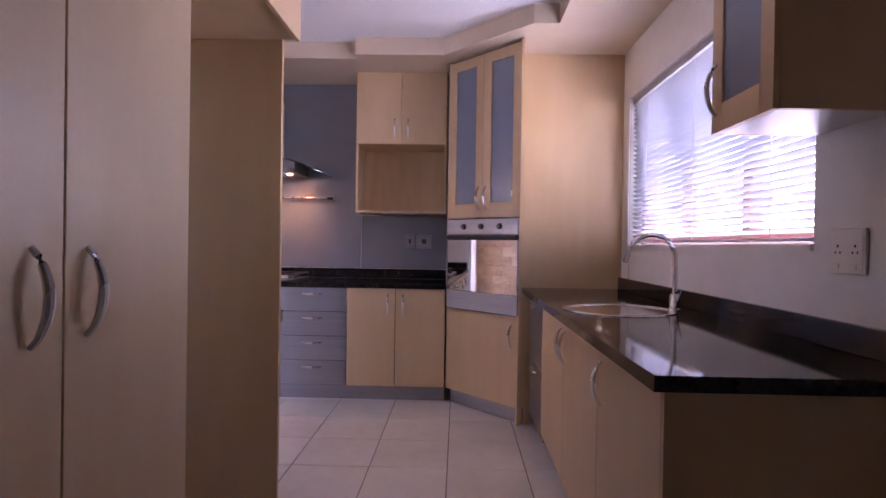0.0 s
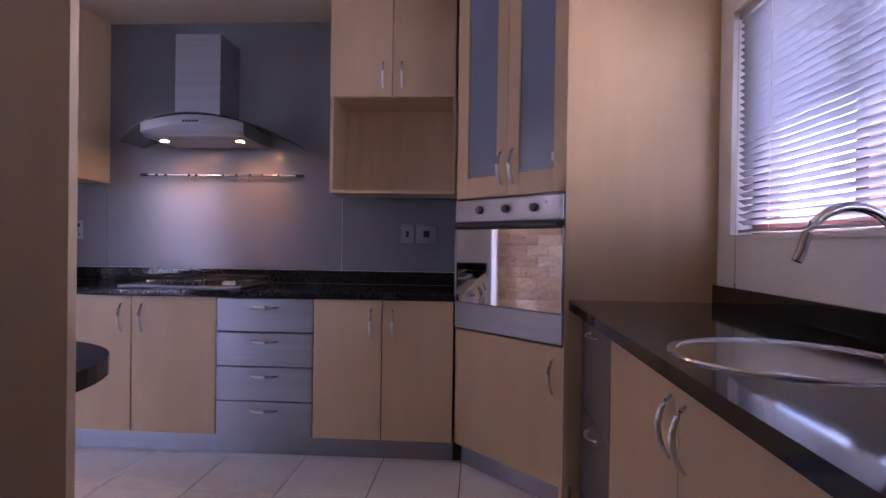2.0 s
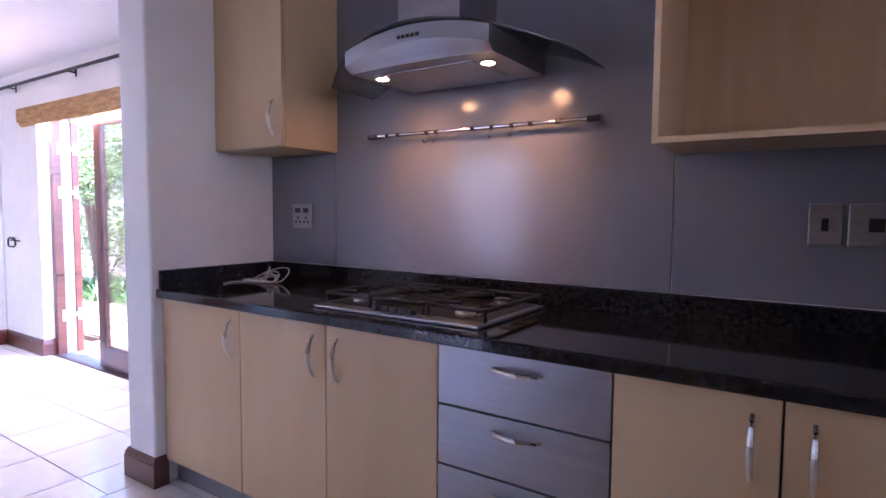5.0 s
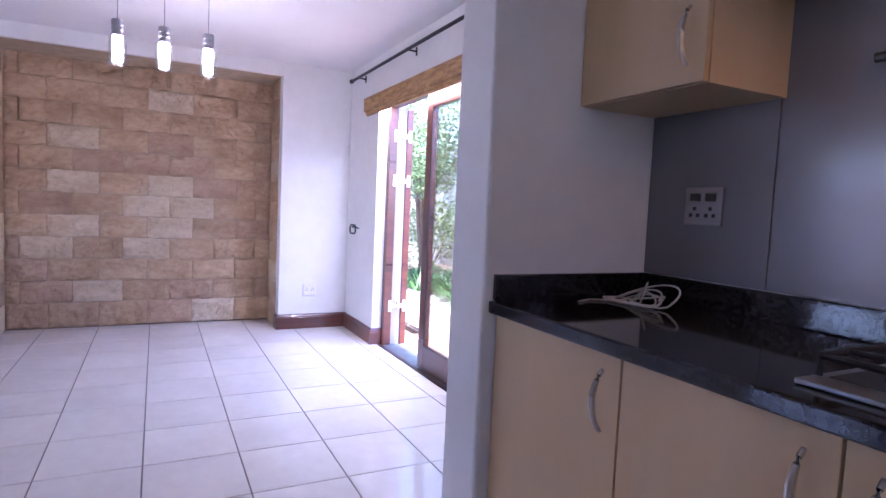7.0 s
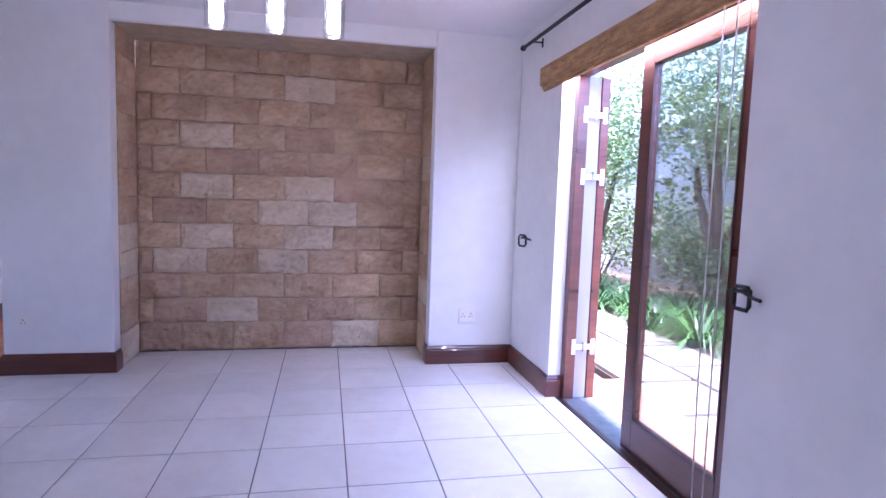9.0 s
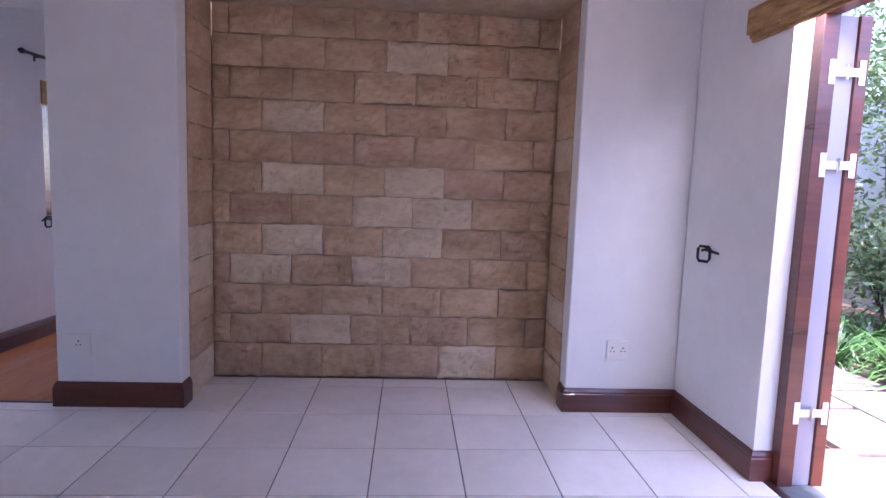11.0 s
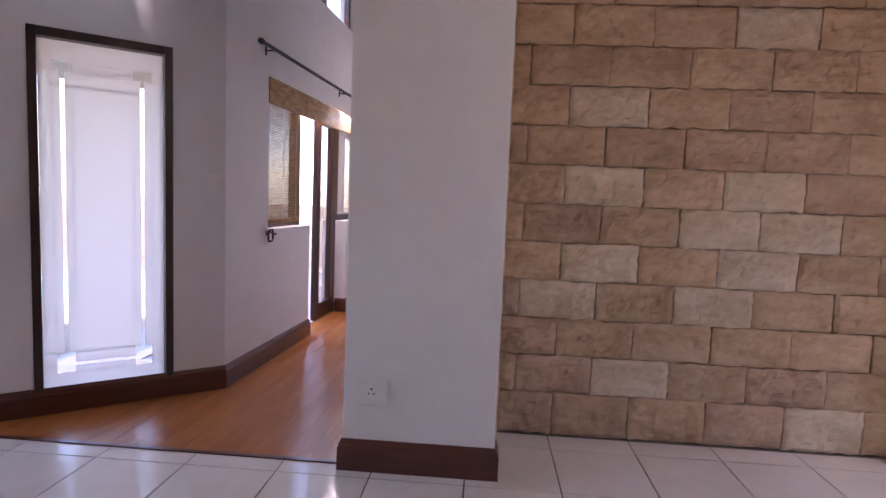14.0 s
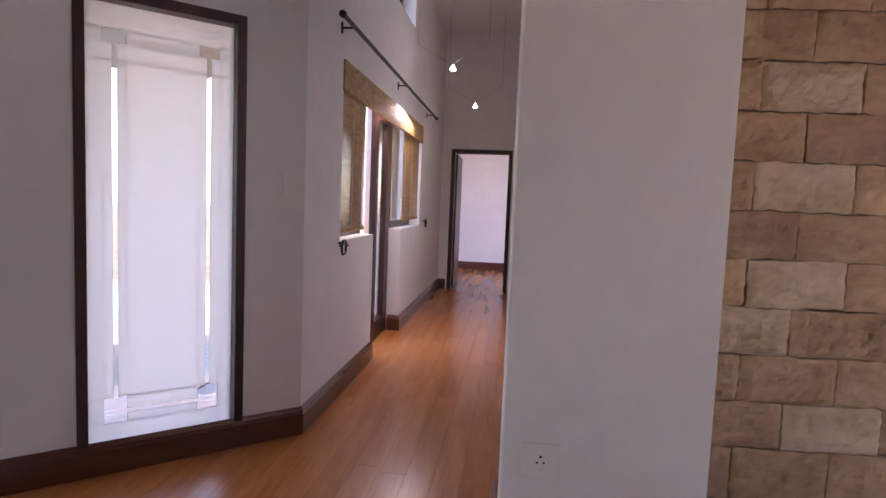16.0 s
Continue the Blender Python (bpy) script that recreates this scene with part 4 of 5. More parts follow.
tube(bm, [(-4.72, LIV_Y - 0.02, 2.0), (-4.72, LIV_Y - 0.015, 0.6), (-4.7, LIV_Y - 0.02, 0.14), (-4.67, LIV_Y - 0.02, 0.1), (-4.64, LIV_Y - 0.02, 0.16), (-4.64, LIV_Y - 0.02, 0.7), (-4.65, LIV_Y - 0.02, 2.0)], 0.003, 6)
part("pull_cord", bm, WHITE_CORD, bl)


def curtain_rod(label, a, b, normal, stand=0.08):
    t = thing("curtain_rod", label, "curtain rod")
    a, b, nn = Vector(a), Vector(b), Vector(normal).normalized()
    bm = bmesh.new()
    tube(bm, [a, b], 0.0125, 12)
    part("pole", bm, BLACK, t, "", True)
    d = (b - a).normalized()
    for p, s in ((a, -1), (b, 1)):
        bm = bmesh.new()
        tube(bm, [p, p + d * s * 0.01, p + d * s * 0.03, p + d * s * 0.045], [0.015, 0.02, 0.02, 0.012], 10)
        part("finial", bm, BLACK, t, "", True)
    for f in (0.06, 0.5, 0.94):
        p = a.lerp(b, f)
        bm = bmesh.new()
        tube(bm, [p, p - nn * (stand - 0.004)], 0.006, 8)
        tube(bm, [p - nn * (stand - 0.002) + Vector((0, 0, 0.03)), p - nn * (stand - 0.002) - Vector((0, 0, 0.03))], 0.008, 8)
        part("bracket", bm, BLACK, t, "", True)
    return t


curtain_rod("black iron curtain rod above the patio door", (-6.74, LIV_Y - 0.08, 2.325), (-4.2, LIV_Y - 0.08, 2.325), (0, -1, 0))
hallv = (HALL.to_3x3() @ Vector((0, 1, 0)))
curtain_rod("black iron curtain rod above the hall door", HALL @ Vector((0.30, 0.08, 2.13)), HALL @ Vector((3.83, 0.08, 2.13)), hallv)


def tieback(label, p, along, normal, back=0.07, ahead=0.085):
    """A square iron curtain hook on a wall; the bar reaches back and ahead of its loop."""
    t = thing("curtain_hook", label, "hook")
    p, a, nn, up = Vector(p), Vector(along).normalized(), Vector(normal).normalized(), Vector((0, 0, 1))
    bm = bmesh.new()
    c = p + nn * 0.035
    tube(bm, [c + a * u + up * w for u, w in ((-0.026, 0.036), (0.026, 0.036), (0.036, 0.024), (0.036, -0.028), (0.026, -0.042), (-0.026, -0.042), (-0.036, -0.028), (-0.036, 0.024))], 0.0075, 8, closed=True)
    part("loop", bm, BLACK, t, "", True)
    bm = bmesh.new()
    tube(bm, [c - a * back + up * 0.008, c - a * min(back, 0.05) + up * 0.016, c + up * 0.02, c + a * ahead * 0.6 + up * 0.006, c + a * ahead + up * 0.002], 0.007, 8)
    tube(bm, [c + up * 0.02, p + up * 0.02], 0.007, 8)
    part("bar", bm, BLACK, t, "", True)
    return t


tieback("black iron curtain tieback beside the patio door", (-4.50, LIV_Y, 0.96), (1, 0, 0), (0, -1, 0))
tieback("black iron curtain tieback in the living room corner", (-6.74, LIV_Y, 0.975), (1, 0.45, 0), (0.25, -1, 0), 0.01, 0.17)
hu = HALL.to_3x3() @ Vector((1, 0, 0))
tieback("black iron curtain tieback beside the hall window", HALL @ Vector((0.55, 0, 0.90)), hu, hallv)
tieback("black iron curtain tieback beyond the hall window", HALL @ Vector((3.62, 0, 0.95)), hu, hallv)

# pendant lamps
for i, y in enumerate((3.11, 3.35, 3.59)):
    t = thing("pendant_lamp", "lit glass cylinder pendant lamp on a thin cord", "lamp", "row of three pendant lamps", pose(-5.42, y, 1.945))
    bm = bmesh.new()
    tube(bm, [(0, 0, 0.24), (0, 0, LIV_CEIL - 1.945)], 0.0025, 6)
    part("cord", bm, STEEL, t)
    bm = bmesh.new()
    lathe(bm, [(0.0, 0.25), (0.03, 0.245), (0.033, 0.235), (0.033, 0.215), (0.029, 0.21), (0.033, 0.205), (0.033, 0.185), (0.029, 0.18), (0.032, 0.175), (0.032, 0.155), (0.0, 0.155)], 20)
    part("cap", bm, STEEL, t, "ribbed grey metal cap", True)
    bm = bmesh.new()
    lathe(bm, [(0.0, 0.154), (0.026, 0.154), (0.026, 0.012), (0.0, 0.012)], 20)
    part("tube", bm, TUBE, t, "glowing opal tube", True)
    bm = bmesh.new()
    lathe(bm, [(0.046, 0.15), (0.046, 0.0), (0.042, -0.008), (0.030, -0.008)], 24)
    part("shade", bm, GLASS, t, "clear glass sleeve", True)

# ---- hall things ----
fp = tagged(new("window_2"), "frosted glass panel with clear border in a dark frame", "window", kind="structure")
part("window_frame", boxes((F0, F0 + 0.04, -0.1, 0.012, FZ0, FZ1), (F1 - 0.04, F1, -0.1, 0.012, FZ0, FZ1), (F0 + 0.04, F1 - 0.04, -0.1, 0.012, FZ0, FZ0 + 0.035), (F0 + 0.04, F1 - 0.04, -0.1, 0.012, FZ1 - 0.045, FZ1), bevel=0.003, m=ANG), DARKWOOD, fp)
PX0, PX1, PZ0, PZ1 = F0 + 0.041, F1 - 0.041, FZ0 + 0.036, FZ1 - 0.046
c0, c1, cw = PX0 + 0.095, PX1 - 0.095, 0.018
k0, k1 = PZ0 + 0.11, PZ1 - 0.13
XS = sorted({PX0, c0 - 0.035, c0, c0 + cw, c0 + 0.05, c1 - 0.05, c1 - cw, c1, c1 + 0.035, PX1})
ZS = sorted({PZ0, k0 - 0.035, k0, k0 + 0.02, k0 + 0.075, k1 - 0.09, k1 - 0.02, k1, k1 + 0.03, PZ1})


def is_clear(x, z):
    if c0 - 0.035 < x < c0 + 0.05 or c1 - 0.05 < x < c1 + 0.035:
        if k0 - 0.035 < z < k0 + 0.075:
            return True
        if k1 - 0.02 < z < k1 + 0.03:
            return True
    if (c0 < x < c0 + cw or c1 - cw < x < c1) and k0 < z < k1:
        return True
    return k0 < z < k0 + 0.02 and c0 < x < c1


bf, bc = bmesh.new(), bmesh.new()
for xa, xb in zip(XS, XS[1:]):
    for za, zb in zip(ZS, ZS[1:]):
        box(bc if is_clear((xa + xb) / 2, (za + zb) / 2) else bf, xa, xb, -0.06, -0.054, za, zb, m=ANG)
fr_ = part("pane", bf, FROSTED, fp, "sandblasted frosted glass")
cl_ = part("clear_border", bc, GLASS, fp, "clear glass stripes")
cl_.visible_shadow = False

socket("light_switch", "white light switch on the angled wall", ANG @ pose(0.075, 0, 1.235, 0, 0, 180), 0.075, 0.12, 0)

# hall patio door and side windows
hp = tagged(new("door_2"), "dark framed glass hall door with side windows", "door", kind="structure")
FN0, FN1 = -0.17, -0.11
part("frame", boxes((S1, S1 + 0.05, FN0, FN1, 0, HEAD), (S2 - 0.06, S2, FN0, FN1, 0, HEAD), (S1 + 0.05, S2 - 0.06, FN0, FN1, HEAD - 0.06, HEAD), m=HALL, bevel=0.002), DARKWOOD, hp)
for a, b in ((S0, S1), (S2, S3)):
    part("window_frame", boxes((a, a + 0.05, FN0, FN1, SILL, HEAD), (b - 0.05, b, FN0, FN1, SILL, HEAD), (a + 0.05, b - 0.05, FN0, FN1, SILL, SILL + 0.06), (a + 0.05, b - 0.05, FN0, FN1, HEAD - 0.06, HEAD), m=HALL, bevel=0.002), DARKWOOD, hp)
    g = part("pane", boxes((a + 0.05, b - 0.05, -0.145, -0.14, SILL + 0.06, HEAD - 0.06), m=HALL), GLASS, hp)
    g.visible_shadow = False
# leaf: closed half nearest the far pier
L0, L1 = 1.86, S2 - 0.065
dl = part("door_leaf", boxes((L0, L0 + 0.08, FN0 + 0.01, FN1, 0.01, HEAD - 0.065), (L1 - 0.08, L1, FN0 + 0.01, FN1, 0.01, HEAD - 0.065), (L0 + 0.08, L1 - 0.08, FN0 + 0.01, FN1, 0.01, 0.16), (L0 + 0.08, L1 - 0.08, FN0 + 0.01, FN1, HEAD - 0.15, HEAD - 0.065), m=HALL, bevel=0.002), DARKWOOD, hp, "closed dark glazed leaf")
g = part("pane", boxes((L0 + 0.08, L1 - 0.08, -0.14, -0.135, 0.16, HEAD - 0.15), m=HALL), GLASS, dl)
g.visible_shadow = False
solid("hall_sill", boxes((S1, S2, -HW - 0.05, 0, -0.05, -0.002), m=HALL), PAVER, "pale door sill in the hall", "sill", "structure")
hw = tagged(new("window_3"), "high clerestory window with brown frame", "window", kind="structure")
part("window_frame", boxes((CL0, CL0 + 0.05, -0.18, -0.13, CLZ0, CLZ1), (CL1 - 0.05, CL1, -0.18, -0.13, CLZ0, CLZ1), (2.0, 2.06, -0.18, -0.13, CLZ0 + 0.05, CLZ1 - 0.05), (CL0 + 0.05, CL1 - 0.05, -0.18, -0.13, CLZ0, CLZ0 + 0.05), (CL0 + 0.05, CL1 - 0.05, -0.18, -0.13, CLZ1 - 0.05, CLZ1), m=HALL), MAHOGANY, hw)
g = part("pane", boxes((CL0 + 0.05, CL1 - 0.05, -0.157, -0.153, CLZ0 + 0.05, CLZ1 - 0.05), m=HALL), GLASS, hw)
g.visible_shadow = False


def bamboo_blind(label, s0, s1, z0, z1):
    t = thing("bamboo_blind", label, "blind")
    n = int((z1 - z0) / 0.0125)
    for k in range(n):
        z = z0 + (z1 - z0) * k / n
        part("reed", boxes((s0, s1, -0.030, -0.024, z + 0.0012, z + 0.0112), m=HALL), BAMBOO, t)
    part("bottom_bar", boxes((s0 - 0.005, s1 + 0.005, -0.036, -0.018, z0 - 0.03, z0), bevel=0.004, m=HALL), BAMBOO, t)
    for f in (0.1, 0.5, 0.9):
        s = s0 + (s1 - s0) * f
        part("stitch", boxes((s - 0.003, s + 0.003, -0.0225, -0.0215, z0, z1), m=HALL), WHITE_CORD, t)
    return t


bamboo_blind("lowered bamboo blind over the near hall window", S0 + 0.01, S1 - 0.20, 1.0, 1.83)
bamboo_blind("lowered bamboo blind over the far hall window", S2 + 0.15, S3 - 0.02, 1.03, 1.83)
vl = thing("blind_valance", "woven bamboo valance across the hall door", "blind")
for a, b in ((S0 - 0.01, S1 - 0.14), (S1 - 0.135, 2.6), (2.605, S3 + 0.01)):
    part("valance_panel", boxes((a, b, -0.014, 0.012, 1.80, HEAD - 0.005), bevel=0.004, m=HALL), BAMBOO, vl)

# doorway at the end of the hall
hdw = tagged(new("door_3"), "open doorway with a dark timber frame", "door", kind="structure")
part("frame", boxes((HALL_END - 0.015, HALL_END + 0.165, HD0 - 0.05, HD0, 0, HDT + 0.05), (HALL_END - 0.015, HALL_END + 0.165, HD1, HD1 + 0.05, 0, HDT + 0.05), (HALL_END - 0.015, HALL_END + 0.165, HD0, HD1, HDT, HDT + 0.05), m=HALL, bevel=0.003), DARKWOOD, hdw)
part("door_leaf", boxes((RS + 0.02, RS + 0.72, HD0 - 0.02, HD0 + 0.02, 0.01, HDT - 0.01), m=HALL, bevel=0.003), DARKWOOD, hdw, "dark timber door standing open")
fb = thing("window_blind", "white slatted blind in the far room", "blind")
for k in range(30):
    part("slat", boxes((RS + 0.6, RS + 1.8, -1.09, -1.07, 0.92 + k * 0.04, 0.94 + k * 0.04), m=HALL), SLAT, fb)

# wire spot lamps
for s, n_, z in ((2.35, 0.42, 2.34), (4.0, 0.5, 2.30)):
    c = HALL @ Vector((s, n_, z))
    t = thing("wire_lamp", "small lit spot lamp hanging on thin wires", "lamp", "wire lamps in the hall", Matrix.Translation(c))
    bm = bmesh.new()
    lathe(bm, [(0.006, 0.03), (0.012, 0.02), (0.024, -0.015), (0.022, -0.016), (0.0, -0.012)], 16)
    part("reflector", bm, TUBE, t, "glowing lamp cone", True)
    bm = bmesh.new()
    a1, a2 = HALL.to_3x3() @ Vector((0.05, -0.32, 0.22)), HALL.to_3x3() @ Vector((0.05, 0.30, 0.25))
    tube(bm, [a1 + Vector((0, 0, 0.86)), a1, (0, 0, 0.03), a2, a2 + Vector((0, 0, 0.83))], 0.0018, 5)
    part("wire", bm, STEEL, t)

# ---- outside ----
gr = solid("ground", boxes((-60, 60, -60, 80, -0.4, -0.14)), SOIL, "bare soil and leaf litter outdoors", "ground", "structure")
gw = solid("garden_wall", boxes((-13.4, 4, 9.2, 9.4, -0.14, 2.6)), RENDER, "grey rendered garden wall", "wall", "structure")
cw_ = solid("courtyard_wall", boxes((-14, -6, -6.2, -6.0, -0.14, 2.3), m=None), PAINT, "white boundary wall behind the pool", "wall", "structure")
solid("exterior_step", boxes((-6.6, -4.2, 5.25, 5.75, -0.14, -0.03)), REDTILE, "terracotta tiled step outside the patio door", "step", "structure")
pv = solid("patio", boxes((-13.3, -3.0, 5.76, 8.6, -0.14, -0.085)), SOIL, "patio bed beneath the stone pavers", "patio", "structure")
pv2 = solid("pool_terrace", boxes((-12.5, -7.4, -5.0, 0.2, -0.14, -0.03)), PAVER, "pale paved pool terrace", "patio", "structure")
solid("pool", boxes((-11.9, -10.2, -4.2, -1.9, -0.029, -0.024)), POOL, "turquoise swimming pool water", "water", "structure")


def leaf_blob(bm, c, r, n, size, rnd, squash=0.8):
    for _ in range(n):
        d = Vector((rnd.gauss(0, 1), rnd.gauss(0, 1), rnd.gauss(0, 1))).normalized() * (rnd.random() ** 0.45)
        p = Vector(c) + Vector((d.x * r, d.y * r, d.z * r * squash))
        a = Vector((rnd.gauss(0, 1), rnd.gauss(0, 1), rnd.gauss(0, 0.6))).normalized()
        b = a.cross(Vector((rnd.gauss(0, 1), rnd.gauss(0, 1), rnd.gauss(0, 1)))).normalized()
        s = size * rnd.uniform(0.6, 1.4)
        vs = [bm.verts.new(p + q) for q in (a * -s, b * s * 0.4, a * s, b * -s * 0.4)]
        bm.faces.new(vs)


def tree(label, base, h, crowns, lean, seed, n=3000, size=0.034):
    rnd = random.Random(seed)
    t = thing("tree", label, "tree", m=Matrix.Translation(base))
    bm = bmesh.new()
    top = Vector((lean[0], lean[1], h))
    trunk = [Vector((0, 0, 0)).lerp(top, f) + Vector((0.12 * math.sin(f * 5), 0.08 * math.cos(f * 4), 0)) for f in (0, 0.2, 0.4, 0.6, 0.8, 1.0)]
    tube(bm, trunk, [0.11, 0.09, 0.08, 0.065, 0.05, 0.03], 10)
    part("trunk", bm, BARK, t, "", True)
    bm = bmesh.new()
    for c, r in crowns:
        tube(bm, [trunk[2], trunk[2].lerp(Vector(c), 0.5) + Vector((0, 0, 0.15)), Vector(c)], [0.045, 0.03, 0.012], 7)
    part("limbs", bm, BARK, t, "", True)
    bm = bmesh.new()
    for c, r in crowns:
        leaf_blob(bm, c, r, n, size, rnd)
    part("crown", bm, LEAF, t)
    return t


tree("leafy garden tree with a leaning bare trunk", (-8.7, 8.1, -0.14), 1.9, [((-0.3, 0.1, 2.3), 0.8), ((0.6, 0.2, 2.2), 0.75), ((0.1, -0.3, 3.1), 0.9), ((-0.9, 0.2, 2.9), 0.8), ((1.1, 0.1, 3.0), 0.8)], (-0.5, 0.1), 3)
tree("leafy garden tree against the garden wall", (-6.3, 8.5, -0.14), 2.0, [((0.1, 0.1, 2.2), 0.75), ((0.9, 0.0, 2.3), 0.8), ((0.3, -0.2, 3.2), 0.9), ((1.5, 0.1, 2.9), 0.8), ((-0.7, 0.1, 2.8), 0.8)], (0.3, 0.1), 8)


def shrub(label, c, r, n, size, seed, mat):
    rnd = random.Random(seed)
    t = thing("shrub", label, "shrub", m=Matrix.Translation(c))
    bm = bmesh.new()
    for _ in range(6):
        leaf_blob(bm, (rnd.uniform(-r, r) * 0.7, rnd.uniform(-r, r) * 0.5, r * rnd.uniform(0.4, 1.1)), r * 0.6, n // 6, size, rnd, 0.8)
    part("foliage", bm, mat, t)
    bm = bmesh.new()
    for _ in range(7):
        tube(bm, [(rnd.uniform(-.05, .05), rnd.uniform(-.05, .05), 0), (rnd.uniform(-r, r) * 0.5, rnd.uniform(-r, r) * 0.4, r * 0.9)], [0.012, 0.005], 6)
    part("stems", bm, BARK, t)
    return t


shrub("rounded green shrub in the garden bed", (-7.2, 8.0, -0.13), 0.62, 2200, 0.035, 5, LEAF)
shrub("rounded green shrub by the garden wall", (-6.0, 8.3, -0.13), 0.60, 2200, 0.035, 6, LEAF)
shrub("dense green shrub beside the tree", (-8.2, 8.6, -0.13), 0.8, 2400, 0.04, 7, LEAF)
shrub("dense green creeper in the garden corner", (-9.6, 8.6, -0.13), 1.2, 3500, 0.045, 9, LEAF)
shrub("pink flowering bush on the pool terrace", (-11.6, -1.0, -0.03), 0.35, 1500, 0.03, 10, PINK)
shrub("green bush behind the pool", (-12.0, -4.9, -0.03), 0.6, 2000, 0.04, 11, LEAF)


def strap_plant(c, seed, s=1.0):
    rnd = random.Random(seed)
    t = thing("strap_leaf_plant", "clump of arching green strap leaves", "plant", "border of strap-leaf plants", Matrix.Translation(c))
    bm = bmesh.new()
    for _ in range(70):
        a = rnd.uniform(0, math.tau)
        L, w = rnd.uniform(0.35, 0.62) * s, rnd.uniform(0.010, 0.017)
        d = Vector((math.cos(a), math.sin(a), 0))
        side = Vector((-d.y, d.x, 0)) * w
        o = d * rnd.uniform(0, 0.06)
        rows = []
        up = rnd.uniform(0.7, 1.25)
        for k in range(6):
            f = k / 5
            p = o + d * (L * f * 0.8) + Vector((0, 0, L * (up * 1.3 * f - 1.15 * f * f)))
            ww = side * (1 - f) ** 0.6
            rows.append((bm.verts.new(p - ww), bm.verts.new(p + ww + Vector((0, 0, 0.001)))))
        for p, q in zip(rows, rows[1:]):
            bm.faces.new((p[0], p[1], q[1], q[0]))
    part("leaves", bm, LEAF_DARK, t)
    return t


tree("leafy garden tree with a slanting trunk beyond the patio", (-10.6, 7.35, -0.14), 1.7, [((-0.2, 0.1, 2.2), 0.85), ((0.7, 0.2, 2.5), 0.8), ((0.1, -0.3, 3.0), 0.9), ((-0.9, 0.1, 2.6), 0.8), ((0.9, -0.4, 1.9), 0.6)], (0.6, -0.1), 13)
shrub("dense green shrub at the far end of the patio", (-12.2, 7.0, -0.13), 1.0, 3000, 0.045, 14, LEAF)
shrub("dense green shrub at the patio corner", (-11.9, 8.2, -0.13), 1.3, 3500, 0.045, 15, LEAF)
solid("garden_wall_end", boxes((-13.6, -13.4, 5.2, 9.4, -0.14, 2.4)), RENDER, "grey rendered wall at the patio end", "wall", "structure")
k = 0
for x, y in ((-9.4, 6.9), (-9.9, 7.0), (-10.4, 6.75), (-10.9, 6.9), (-11.4, 6.6), (-8.6, 7.25), (-8.05, 7.4), (-7.6, 7.1), (-7.1, 7.35), (-6.6, 7.05), (-6.15, 7.3), (-5.7, 7.1), (-8.9, 7.8), (-7.4, 7.75), (-6.4, 7.8), (-9.1, 7.3), (-9.65, 7.4), (-8.3, 6.95), (-7.85, 7.75), (-10.2, 7.3), (-6.85, 7.5), (-10.7, 7.4)):
    strap_plant((x, y, -0.13), 20 + k, (1.25, 1.4, 1.1)[k % 3])
    k += 1
bed = solid("planting_bed", boxes((-13.3, -3, 6.6, 9.2, -0.135, -0.08)), SOIL, "dark soil planting bed with leaf litter", "bed", "structure")

# ---- pieces: pavers, tiles, planks, stones ----
rnd = random.Random(4)
paver_mesh = None
for i in range(16):
    for j in range(2):
        w, h = 0.60, 0.54
        bm = boxes((-w / 2, w / 2, -h / 2, h / 2, -0.02, 0.02), bevel=0.006)
        if paver_mesh is None:
            paver_mesh = mesh_of("paver", bm, PAVER)
        else:
            bm.free()
        o = new("paver", paver_mesh)
        o.parent = pv
        o.matrix_basis = pose(-12.7 + i * 0.645 + (0.3 if j else 0), 6.04 + j * 0.575, -0.075 + rnd.uniform(0, 0.006), 0, 0, rnd.uniform(-1.2, 1.2))

def tile_grid(x0, y0, px, py, cx0, cx1, cy0, cy1, cut_at):
    """Floor tiles on a grid through x0, y0, cut at the room's edges."""
    shared = mesh_of("tile", boxes((-px / 2 + 0.003, px / 2 - 0.003, -py / 2 + 0.003, py / 2 - 0.003, -0.006, 0), bevel=0.0015), TILE)
    i0, i1 = math.floor((cx0 - x0) / px), math.ceil((cx1 - x0) / px)
    j0, j1 = math.floor((cy0 - y0) / py), math.ceil((cy1 - y0) / py)
    for i in range(i0, i1):
        for j in range(j0, j1):
            x, y = x0 + (i + 0.5) * px, y0 + (j + 0.5) * py
            lo = cut_at(y) if cut_at else cx0
            a, b = max(x - px / 2 + 0.003, lo), min(x + px / 2 - 0.003, cx1)
            c, e = max(y - py / 2 + 0.003, cy0), min(y + py / 2 - 0.003, cy1)
            if b - a < 0.015 or e - c < 0.015:
                continue
            whole = b - a > px - 0.0062 and e - c > py - 0.0062
            o = new("tile", shared if whole else mesh_of("tile", boxes((a - x, b - x, c - y, e - y, -0.006, 0)), TILE))
            o.matrix_basis = pose(x, y, 0)
            o.parent = floor


tile_grid(-0.24, 2.99, 0.43, 0.44, -3.25, 0.36, -1.2, 4.36, None)
tile_grid(-6.93, 2.862, 0.425, 0.4075, STONE_X, -3.252, -0.6, LIV_Y + 0.045, lambda y: STONE_X + 0.03 if NICHE_Y0 - 0.1 < y < NICHE_Y1 + 0.1 else -7.045)

